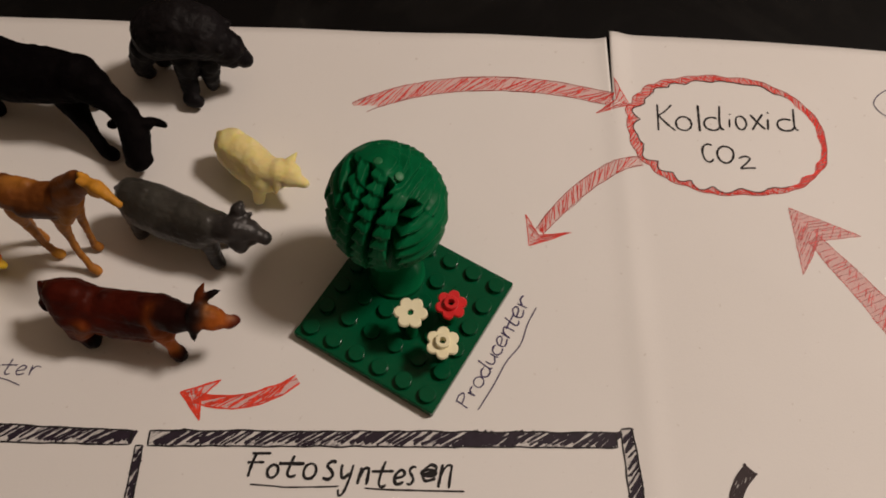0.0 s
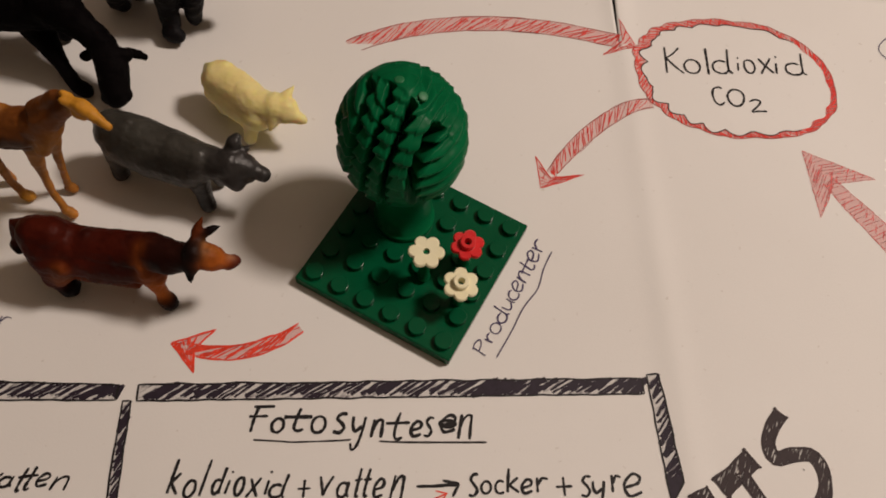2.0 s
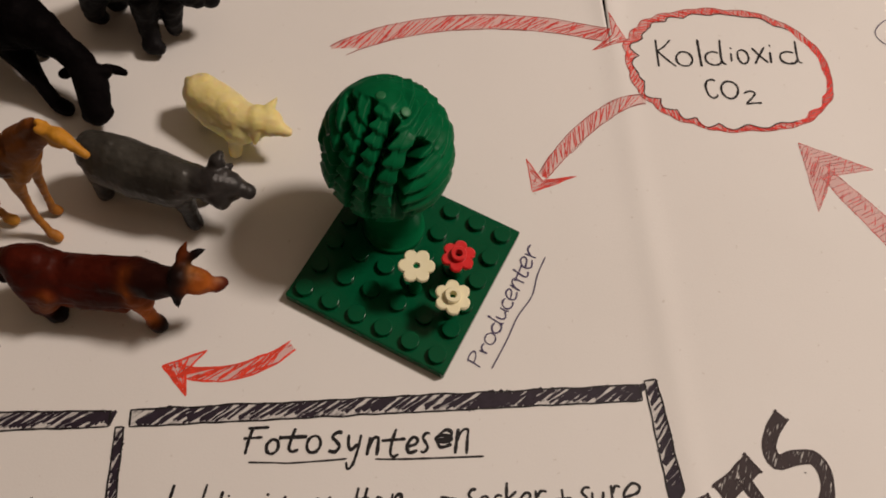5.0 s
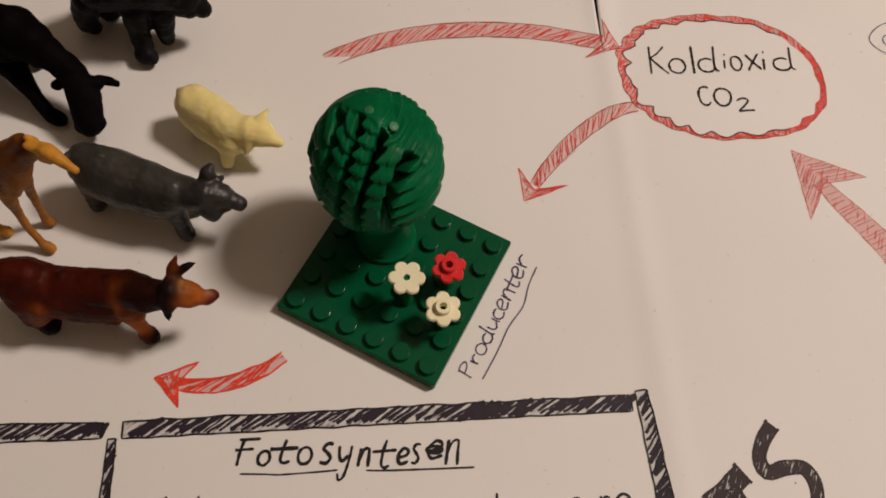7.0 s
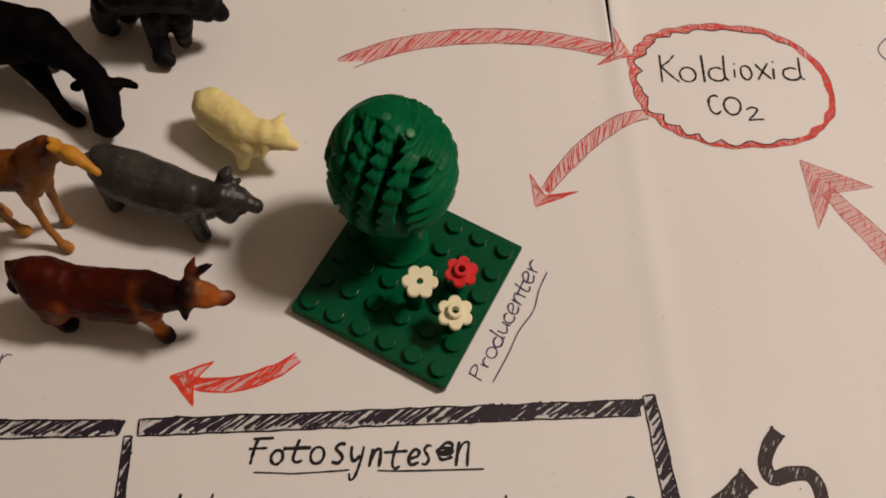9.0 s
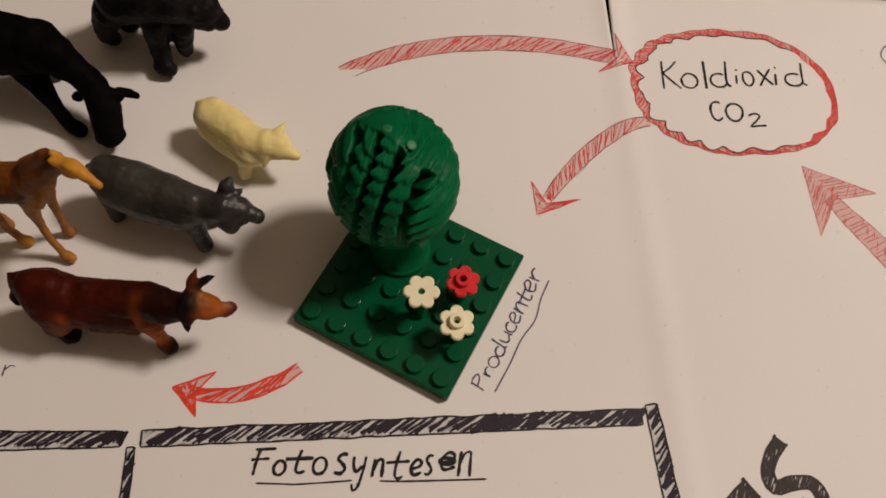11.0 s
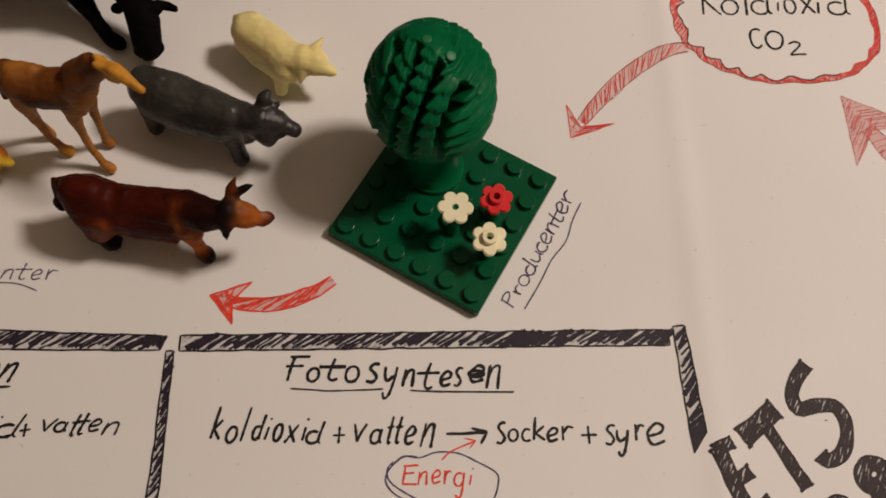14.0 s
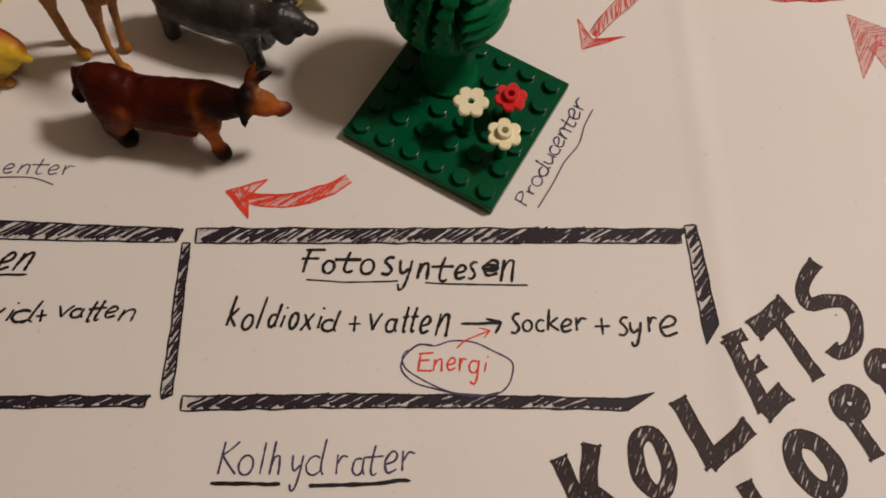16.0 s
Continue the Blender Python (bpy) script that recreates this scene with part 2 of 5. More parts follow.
# ---- unseen room, added round the table to bounce the lamp's light ----
def room():
    x0, x1, y0, y1, z0, z1, w = -1.9, 2.3, -1.7, 2.1, -0.74, 1.72, 0.1
    spots = {
        "floor": ((x0 - w, y0 - w, z0 - w, x1 + w, y1 + w, z0), FLOOR),
        "ceiling": ((x0 - w, y0 - w, z1, x1 + w, y1 + w, z1 + w), CEILING),
        "wall_north": ((x0 - w, y1, z0, x1 + w, y1 + w, z1), WALL),
        "wall_south": ((x0 - w, y0 - w, z0, x1 + w, y0, z1), WALL),
        "wall_east": ((x1, y0, z0, x1 + w, y1, z1), WALL),
        "wall_west": ((x0 - w, y0, z0, x0, y1, z1), WALL),
    }
    for name, (dims, mat) in spots.items():
        bm = bmesh.new()
        box(bm, *dims)
        tagged(part(name, bm, mat), "plain unseen room surface, added to close the room and bounce light", "wall", kind="structure")


room()


def table():
    top = bmesh.new()
    box(top, -0.62, -0.52, -0.031, 0.72, 0.44, -0.0006)
    bmesh.ops.bevel(top, geom=top.edges[:], offset=0.0015, segments=2, affect="EDGES")
    ob = new("table")
    tagged(ob, "dark table with a mottled blackish brown top", "table")
    part("tabletop", top, TABLE, ob)
    for sx in (-0.55, 0.65):
        for sy in (-0.45, 0.37):
            leg = bmesh.new()
            box(leg, sx - 0.03, sy - 0.03, -0.74, sx + 0.03, sy + 0.03, -0.031)
            part("leg", leg, TABLE, ob)
    return ob


table()


# unseen cord and socket, added above the lamp light
def pendant_lamp(at):
    ob = new("unseen_ceiling_lamp")
    ob.location = at
    tagged(ob, "cord and socket of an unseen ceiling lamp, added above the light", "lamp")
    bm = bmesh.new()
    lathe(bm, [(0.004, 0.26), (0.004, 1.72 - at.z)], 10)
    part("cord", bm, LAMP_METAL, ob)
    bm = bmesh.new()
    lathe(bm, [(0.024, 0.18), (0.026, 0.185), (0.026, 0.24), (0.012, 0.27)], 40)
    part("socket", bm, LAMP_METAL, ob, smooth=True)


pendant_lamp(LAMP_AT)


# ---- the paper and what is drawn on it (millimetres) ----
FOLD = 60.5


def paper_z(x, y):
    """Height of the sheet: nearly flat, with a soft fold that rises towards the torn top edge."""
    rise = 0.55 + 0.65 * max(0.0, min(1.0, (y - 70) / 74)) ** 2
    fold = rise * math.exp(-((x - FOLD - 1.5) / 4.4) ** 2)
    edge = 0.8 * max(0.0, (y - 125) / 20) ** 2 * (0.5 + 0.5 * math.sin(x * 0.035 + 0.6))
    waves = 0.20 * noise.noise((x * 0.026, y * 0.022, 3.0)) + 0.06 * noise.noise((x * 0.075, y * 0.06, 8.0))
    return fold + edge + waves


def top_edge(x):
    if x < FOLD:
        return 142.8 + 0.0195 * (FOLD - x) + 0.25 * math.sin(x * 0.09)
    return 144.7 - 0.00085 * max(0.0, x - 75) ** 1.94 * 0.95


def tear(y):
    return max(0.0, (y - 109.5) / 35.0) ** 0.8 * 0.55


def paper_sheet():
    bm = bmesh.new()
    for side in (-1, 1):
        xs = [FOLD + side * d for d in (0, 1, 2, 3, 4, 5, 6, 7, 8, 9, 10, *range(12, 24, 2), *range(24, 298, 3))]
        low = [*range(-276, -96, 12), *range(-96, 108, 3), 109.5]
        grid = []
        for x in xs:
            col = []
            edge = top_edge(x - 0.01 if side < 0 else x + 0.01)
            for y in low + [109.5 + (edge - 109.5) * k / 9 for k in range(1, 10)]:
                gap = tear(y) * max(0.0, 1 - abs(x - FOLD) / 12)
                px = x + side * gap + (0.35 * (y - 109.5) / 35 if y > 109.5 and abs(x - FOLD) < 8 else 0)
                lift = 0.9 * max(0.0, (y - 109.5) / 35) * math.exp(-abs(x - FOLD) / 10) if side > 0 else 0.0
                col.append(bm.verts.new((px * MM, y * MM, (paper_z(x, y) + lift) * MM)))
            grid.append(col)
        for a, b in zip(grid, grid[1:]):
            for k in range(len(a) - 1):
                f = (a[k], b[k], b[k + 1], a[k + 1])
                bm.faces.new(f if side > 0 else f[::-1])
    bmesh.ops.remove_doubles(bm, verts=bm.verts[:], dist=0.00002)
    ob = part("paper_sheet", bm, PAPER, smooth=True)
    thick = ob.modifiers.new("thickness", "SOLIDIFY")
    thick.thickness, thick.offset = 0.00018, -1.0
    tagged(ob, "large white folded paper sheet with a hand-drawn diagram, torn on top", "paper")
    return ob


SHEET = paper_sheet()


def flap(x, y):
    """How far the part right of the tear stands up."""
    return 0.9 * max(0.0, (y - 109.5) / 35) * math.exp(-abs(x - FOLD) / 10) if x > FOLD else 0.0


def lay(x, y, up):
    return (x * MM, y * MM, (paper_z(x, y) + flap(x, y) + up) * MM)


def wob(s, seed, amp):
    return amp * noise.noise((s, seed * 7.31, 0.0))


def ribbon(bm, pts, width, up=0.11, seed=1.0, taper=True, jitter=0.25):
    """A pen stroke along the points."""
    n = len(pts)
    left, right = [], []
    for i, (x, y) in enumerate(pts):
        x0, y0 = pts[max(i - 1, 0)]
        x1, y1 = pts[min(i + 1, n - 1)]
        dx, dy = x1 - x0, y1 - y0
        d = math.hypot(dx, dy) or 1.0
        w = width * (1 + wob(i * 0.45, seed, jitter * 1.6)) / 2
        if taper and (i == 0 or i == n - 1):
            w *= 0.55
        left.append(bm.verts.new(lay(x - dy / d * w, y + dx / d * w, up)))
        right.append(bm.verts.new(lay(x + dy / d * w, y - dx / d * w, up)))
    for i in range(n - 1):
        bm.faces.new((right[i], right[i + 1], left[i + 1], left[i]))


def bezier(p0, p1, p2, p3, n=40):
    out = []
    for i in range(n + 1):
        t = i / n
        u = 1 - t
        a, b, c, d = u**3, 3 * u * u * t, 3 * u * t * t, t**3
        out.append((a * p0[0] + b * p1[0] + c * p2[0] + d * p3[0], a * p0[1] + b * p1[1] + c * p2[1] + d * p3[1]))
    return out


def line(p, q, step=1.2, amp=0.12, seed=1.0):
    n = max(2, int(math.hypot(q[0] - p[0], q[1] - p[1]) / step))
    dx, dy = q[0] - p[0], q[1] - p[1]
    d = math.hypot(dx, dy)
    return [(p[0] + dx * i / n - dy / d * wob(i * 0.35, seed, amp), p[1] + dy * i / n + dx / d * wob(i * 0.35, seed, amp)) for i in range(n + 1)]


def sides(mid, width, seed, amp=0.15):
    """The two edges of a band along mid; width is a function of 0..1."""
    n = len(mid)
    a, b = [], []
    for i, (x, y) in enumerate(mid):
        x0, y0 = mid[max(i - 1, 0)]
        x1, y1 = mid[min(i + 1, n - 1)]
        d = math.hypot(x1 - x0, y1 - y0) or 1.0
        nx, ny = -(y1 - y0) / d, (x1 - x0) / d
        w = width(i / (n - 1)) / 2
        wa, wb = w + wob(i * 0.3, seed, amp), w + wob(i * 0.3, seed + 5, amp)
        a.append((x + nx * wa, y + ny * wa))
        b.append((x - nx * wb, y - ny * wb))
    return a, b


def hatch(bm, a, b, step, width, shift, seed, up=0.085, reach=1.0):
    """Slanted pen strokes from edge b to edge a of a band, step apart; shift is how far a stroke leans along the band."""
    rng = random.Random(int(seed * 10))
    far = [0.0]
    for i in range(1, len(a)):
        far.append(far[-1] + math.hypot((a[i][0] + b[i][0] - a[i - 1][0] - b[i - 1][0]) / 2, (a[i][1] + b[i][1] - a[i - 1][1] - b[i - 1][1]) / 2))

    def along(edge, d):
        d = max(0.0, min(far[-1], d))
        i = 0
        while i < len(far) - 2 and far[i + 1] < d:
            i += 1
        t = (d - far[i]) / max(far[i + 1] - far[i], 1e-6)
        return (edge[i][0] + (edge[i + 1][0] - edge[i][0]) * t, edge[i][1] + (edge[i + 1][1] - edge[i][1]) * t)

    at = rng.uniform(0.0, step)
    while at < far[-1]:
        p, q = along(b, at), along(a, at + shift * rng.uniform(0.7, 1.3))
        t0, t1 = rng.uniform(-0.06, 0.14), 1 - rng.uniform(-0.06, 0.2) * reach
        ends = [(p[0] + (q[0] - p[0]) * t, p[1] + (q[1] - p[1]) * t) for t in (t0, t1)]
        if math.hypot(ends[1][0] - ends[0][0], ends[1][1] - ends[0][1]) > 0.3:
            ribbon(bm, line(*ends, 0.7, 0.2, at + seed), width * rng.uniform(0.7, 1.3), up + 0.0003 * (at % 40), at + seed, True, 0.3)
        at += step * rng.uniform(0.55, 1.5)


def band(bm, a, b, up):
    va, vb = [bm.verts.new(lay(*p, up)) for p in a], [bm.verts.new(lay(*p, up)) for p in b]
    for i in range(len(a) - 1):
        bm.faces.new((vb[i], vb[i + 1], va[i + 1], va[i]))


def triangle(bm, p, q, r, up, n=8):
    rows = []
    for i in range(n + 1):
        t = i / n
        a = (p[0] + (q[0] - p[0]) * t, p[1] + (q[1] - p[1]) * t)
        b = (p[0] + (r[0] - p[0]) * t, p[1] + (r[1] - p[1]) * t)
        rows.append((a, b))
    va = [bm.verts.new(lay(*a, up)) for a, b in rows]
    vb = [bm.verts.new(lay(*b, up)) for a, b in rows]
    for i in range(n):
        quad = [va[i], va[i + 1], vb[i + 1], vb[i]]
        bm.faces.new(quad)


def arrow(mid, width, head, fill, edge_mat, label, edge=0.45, seed=1.0, notch=0.35, amp=0.2, step=1.5, lean=3.6, pen=0.38, open_tail=0, rim_mat=None):
    """A drawn arrow: a hatched shaft along mid and a hatched head (tip and two barbs), both outlined."""
    a, b = sides(mid, width, seed, amp)
    bm = bmesh.new()
    low = [(b[i][0] + (a[i][0] - b[i][0]) * 0.8 * (1 - i / open_tail), b[i][1] + (a[i][1] - b[i][1]) * 0.8 * (1 - i / open_tail)) if i < open_tail else b[i] for i in range(len(b))]
    band(bm, a, low, 0.06)
    shaft = part("arrow_shaft", bm, fill, SHEET, label)
    tip, p, q = head
    base = ((p[0] + q[0]) / 2, (p[1] + q[1]) / 2)
    inner = (base[0] + (tip[0] - base[0]) * notch, base[1] + (tip[1] - base[1]) * notch)
    bm = bmesh.new()
    triangle(bm, tip, p, inner, 0.075)
    triangle(bm, tip, inner, q, 0.075)
    bmesh.ops.recalc_face_normals(bm, faces=bm.faces[:])
    hd = part("arrow_head", bm, fill, shaft)
    bm = bmesh.new()
    hatch(bm, a, low, step, pen, lean, seed)
    cuts = [i / 10 for i in range(11)]
    for k, far in enumerate((p, q)):
        rim = [(tip[0] + (far[0] - tip[0]) * t, tip[1] + (far[1] - tip[1]) * t) for t in cuts]
        core = [(tip[0] + (inner[0] - tip[0]) * t, tip[1] + (inner[1] - tip[1]) * t) for t in cuts]
        hatch(bm, rim, core, step * 0.9, pen, lean * (0.4 if k else -0.4), seed + 20 + k)
    part("hatching", bm, edge_mat, shaft)
    bm = bmesh.new()
    for k, s in enumerate((a, b[open_tail // 3:])):
        ribbon(bm, s, edge, 0.1, seed + k)
        for m in range(0, len(s) - 4, 9):
            shifted = [(x + 0.35 * math.sin(m + 1.7 * k), y + 0.3 * math.cos(m * 1.3)) for x, y in s[m:m + 7]]
            ribbon(bm, shifted, edge * 0.6, 0.1, seed + m)
    part("outline", bm, rim_mat or edge_mat, shaft)
    bm = bmesh.new()
    for k, (u, v) in enumerate(((tip, p), (p, inner), (inner, q), (q, tip))):
        ribbon(bm, line(u, v, 1.0, 0.25, seed + k + 3), edge * 1.25, 0.1, seed + k + 2)
    part("outline", bm, edge_mat, hd)
    return shaft


# arrow from the animals to the cloud
arrow(bezier((-29.0, 108.7), (-8, 122.2), (28, 126.0), (60.5, 114.8), 60), lambda t: 5.6 + 0.6 * math.sin(math.pi * t),
      ((66.4, 112.6), (61.6, 124.2), (54.6, 109.2)), RED_FILL, RED_EDGE, "long arched red crayon arrow towards the cloud", 0.22, 1.0, 0.45, 0.2, 1.6, 9.0, 0.34, 7, BROWN_LINE)
# arrow from the cloud down to the plants
arrow(bezier((68.8, 89.4), (57, 89.2), (42, 74.2), (33.0, 61.6), 44), lambda t: 1.9 + 3.0 * math.sin(math.pi * min(1, 0.12 + 0.8 * t)) ** 0.8,
      ((29.6, 56.3), (28.8, 67.8), (43.2, 61.4)), RED_THIN, RED_MID, "thin curved red pencil arrow", 0.23, 2.0, 0.52, 0.2, 1.2, 5.4, 0.28, 0, BROWN_LINE)
# broad arrow that rises to the cloud
arrow(bezier((120.6, 61.0), (131, 46), (139, 35), (156, 4), 50), lambda t: 4.6 + 7.0 * t,
      ((114.9, 72.4), (136.3, 62.3), (115.0, 47.8)), RED_BROAD, RED_PALE, "broad faded red crayon arrow", 0.25, 3.0, 0.30, 0.35, 1.6, 1.2, 0.30)
# short arrow from the plants to the animals
arrow(bezier((-39.3, 10.5), (-46.4, 5.2), (-56, 1.2), (-68.4, 4.6), 36), lambda t: 2.9 + 1.0 * math.sin(math.pi * t),
      ((-72.6, 6.0), (-61.4, 9.9), (-65.9, -2.2)), RED_BRIGHT, RED_PEN, "short bright red marker arrow", 0.42, 4.0, 0.32, 0.3, 1.1, 8.0, 0.42)


def cloud():
    cx, cy, rx, ry = 98.8, 101.8, 33.4, 24.9
    n = 220
    outer, inner = [], []
    for i in range(n + 1):
        th = 2 * math.pi * i / n
        c, s = math.cos(th), math.sin(th)
        e = 2 / 2.25
        px, py = math.copysign(abs(c) ** e, c), math.copysign(abs(s) ** e, s)
        left = 0.5 - 0.5 * c
        w = 2.5 - 0.5 * max(0, c) + 1.0 * max(0, -c) ** 2 + 0.7 * max(0, s) + wob(i * 0.13, 3, 0.9)
        wave = 1.75 * abs(math.sin(th * 10.5 + 0.9 * math.sin(3 * th))) * (0.25 + 0.75 * left) * (1 + wob(i * 0.08, 8, 0.7))
        frill = 0.75 * abs(math.sin(th * 12.5 + 1.0)) * (0.25 + 0.75 * left) * (1 + wob(i * 0.1, 5, 0.8))
        ox, oy = cx + (rx + frill + wob(i * 0.12, 1, 0.8)) * px - 2.2 * py, cy + (ry + frill + wob(i * 0.12, 2, 0.7)) * py
        outer.append((ox, oy))
        k = 1 - (w - wave) / rx * 1.25
        inner.append((cx + (ox - cx) * k, cy + (oy - cy) * (1 - (w - wave) / ry * 1.0)))
    bm = bmesh.new()
    band(bm, outer, inner, 0.06)
    ob = part("cloud_border", bm, RED_CLOUD, SHEET, "wavy oval cloud border filled with red crayon")
    bm = bmesh.new()
    hatch(bm, outer, inner, 1.15, 0.34, 3.2, 7.0)
    part("hatching", bm, RED_LINE, ob)
    bm = bmesh.new()
    ribbon(bm, outer, 0.26, 0.1, 2.0, False)
    part("outer_line", bm, BROWN_LINE, ob)
    bm = bmesh.new()
    m = n * 5 // 6
    ribbon(bm, inner[n // 9:m], 0.42, 0.1, 4.0)
    part("inner_line", bm, BLACK_THIN, ob, "thin scalloped black pen line")
    bm = bmesh.new()
    a = [outer[i % n] for i in range(n * 5 // 6, n + n // 14)]
    b = [inner[i % n] for i in range(n * 5 // 6, n + n // 14)]
    band(bm, a, b, 0.085)
    part("dense_crayon", bm, RED_DENSE, ob)


cloud()


def bar(p, q, w0, w1, label, seed, pointed=None, bow=0.0, dark=()):
    mid = line(p, q, 1.5, 0.1, seed)
    mid = [(x, y + bow * math.sin(math.pi * i / (len(mid) - 1))) for i, (x, y) in enumerate(mid)]
    a, b = sides(mid, lambda t: w0 + (w1 - w0) * t, seed, 0.35)
    if pointed:
        a.append(pointed)
        b.append(pointed)
    bm = bmesh.new()
    rng = random.Random(int(seed))
    n, at, step = len(a), 0.0, math.hypot(q[0] - p[0], q[1] - p[1]) / (len(mid) - 1)
    turn = abs(q[0] - p[0]) < abs(q[1] - p[1])
    while at < (len(mid) - 1) * step:
        dense = 0.5 + (0.5 if dark else 0.9) * noise.noise((at * 0.13, seed, 0.0))
        if any(d0 < at < d1 for d0, d1 in dark):
            dense = 1.15
        i = int(at / step)
        shift = (4.6 if turn else 7.4) + rng.uniform(-1.2, 1.2)
        j = min(max(0, i + round(shift / step)), len(mid) - 1)
        low_p, top_p = (b[j], a[i]) if turn else (b[i], a[j])
        t = rng.uniform(0.0, 0.36) * (0.4 if dense > 0.75 else 1.0)
        low_p = (low_p[0] + (top_p[0] - low_p[0]) * t, low_p[1] + (top_p[1] - low_p[1]) * t)
        side = (at / step - i) * step
        ux, uy = (q[0] - p[0]) / math.hypot(q[0] - p[0], q[1] - p[1]), (q[1] - p[1]) / math.hypot(q[0] - p[0], q[1] - p[1])
        ends = [(low_p[0] + ux * side, low_p[1] + uy * side), (top_p[0] + ux * side, top_p[1] + uy * side)]
        ribbon(bm, line(*ends, 0.8, 0.25, at), rng.uniform(0.45, 0.85) + 0.75 * max(0.0, dense - 0.42), 0.06 + 0.0004 * (at % 50), at, False, 0.35)
        at += rng.uniform(0.8, 1.9)
    if pointed:
        band(bm, a[-3:], b[-3:], 0.055)
    ob = part("frame_bar", bm, MARKER, SHEET, label)
    bm = bmesh.new()
    band(bm, a, b, 0.05)
    part("wash", bm, MARKER_WASH, ob)
    bm = bmesh.new()
    ribbon(bm, a, 0.5, 0.1, seed + 1)
    ribbon(bm, b, 0.5, 0.1, seed + 2)
    ribbon(bm, line(a[0], b[0], 0.8, 0.2, seed), 0.6, 0.1, seed + 3)
    if not pointed:
        ribbon(bm, line(a[-1], b[-1], 0.8, 0.2, seed), 0.6, 0.1, seed + 4)
    part("outline", bm, BLACK_PEN, ob)
    return ob


BARS = "thick hatched black marker line of the text frame"
bar((-79.2, -7.5), (52.2, -5.4), 4.3, 4.3, BARS, 11.0, dark=((0.0, 4.0), (84.0, 93.0), (97.0, 101.0), (124.0, 131.0)))
bar((55.2, -2.1), (57.0, -31.0), 3.4, 4.2, BARS, 12.0, (55.4, -36.3), dark=((0.0, 2.0), (14.0, 18.0), (22.0, 30.0)))
bar((-81.5, -9.6), (-81.4, -50.5), 2.0, 2.8, BARS, 13.0)
bar((-77.6, -52.5), (33.0, -52.2), 3.6, 2.8, BARS, 14.0, (40.3, -49.0), 0.8)
bar((-158, -6.2), (-84.2, -7.5), 6.2, 3.9, BARS, 15.0)
bar((-158, -53.0), (-86.4, -52.0), 3.0, 2.7, BARS, 16.0)

def arc(cx, cy, rx, ry, start, end, n=14):
    return [(cx + rx * math.cos(radians(start + (end - start) * i / n)), cy + ry * math.sin(radians(start + (end - start) * i / n))) for i in range(n + 1)]


# Pen strokes of each letter: width, then strokes. Small letters reach to 1, tall ones to 2, tails below 0.
PEN = {}
PEN["o"] = (0.86, arc(0.43, 0.5, 0.42, 0.5, 80, 455))
PEN["l"] = (0.14, [(0.12, 2.0), (0.05, 0.0)])
PEN["d"] = (0.92, arc(0.40, 0.45, 0.40, 0.46, 50, 345), [(0.86, 2.0), (0.78, 0.6), (0.80, 0.15), (0.95, 0.02)])
PEN["i"] = (0.14, [(0.12, 0.95), (0.05, 0.0)], [(0.2, 1.42), (0.17, 1.58)])
PEN["x"] = (0.78, [(0.0, 1.0), (0.38, 0.5), (0.78, 0.0)], [(0.75, 1.05), (0.3, 0.42), (0.0, -0.05)])
PEN["k"] = (0.72, [(0.1, 2.0), (0.05, 0.0)], [(0.66, 1.05), (0.08, 0.45)], [(0.16, 0.5), (0.75, -0.02)])
PEN["K"] = (0.98, [(0.12, 2.0), (0.05, 0.0)], [(0.92, 2.0), (0.5, 1.4), (0.1, 0.95)], [(0.14, 0.95), (0.55, 0.45), (0.98, 0.0)])
PEN["h"] = (0.70, [(0.1, 2.0), (0.05, 0.0)], [(0.06, 0.4), (0.28, 0.9), (0.56, 0.95), (0.66, 0.5), (0.68, 0.0)])
PEN["y"] = (0.76, [(0.0, 1.0), (0.04, 0.5), (0.26, 0.2), (0.62, 0.5)], [(0.76, 1.0), (0.68, 0.2), (0.5, -0.6), (0.24, -0.8), (0.1, -0.45)])
PEN["r"] = (0.58, [(0.05, 1.0), (0.1, 0.0)], [(0.1, 0.5), (0.3, 0.92), (0.6, 0.85)])
PEN["a"] = (0.90, arc(0.40, 0.45, 0.38, 0.46, 50, 350), [(0.76, 1.0), (0.73, 0.35), (0.92, 0.0)])
PEN["t"] = (0.56, [(0.32, 1.9), (0.24, 0.9), (0.22, 0.2), (0.36, 0.0), (0.56, 0.14)], [(-0.22, 0.96), (0.78, 1.06)])
PEN["e"] = (0.76, [(0.1, 0.42), (0.6, 0.58), (0.68, 0.88), (0.4, 1.02), (0.08, 0.55), (0.26, 0.03), (0.76, 0.2)])
PEN["n"] = (0.70, [(0.1, 1.02), (0.05, 0.0)], [(0.06, 0.4), (0.30, 0.92), (0.60, 0.98), (0.66, 0.5), (0.68, -0.02)])
PEN["m"] = (1.15, [(0.1, 1.0), (0.05, 0.0)], [(0.06, 0.4), (0.3, 0.95), (0.52, 0.8), (0.54, 0.0)], [(0.54, 0.4), (0.82, 0.95), (1.06, 0.8), (1.1, 0.0)])
PEN["s"] = (0.62, [(0.62, 0.98), (0.3, 1.0), (0.1, 0.76), (0.36, 0.52), (0.56, 0.26), (0.34, 0.0), (0.0, 0.06)])
PEN["c"] = (0.70, arc(0.42, 0.5, 0.42, 0.5, 50, 315))
PEN["u"] = (0.72, [(0.0, 1.0), (0.05, 0.25), (0.28, 0.02), (0.6, 0.35)], [(0.68, 1.0), (0.66, 0.3), (0.76, 0.0)])
PEN["v"] = (0.66, [(0.0, 0.96), (0.2, 0.45), (0.34, 0.0)], [(0.34, 0.02), (0.46, 0.5), (0.68, 1.0)])
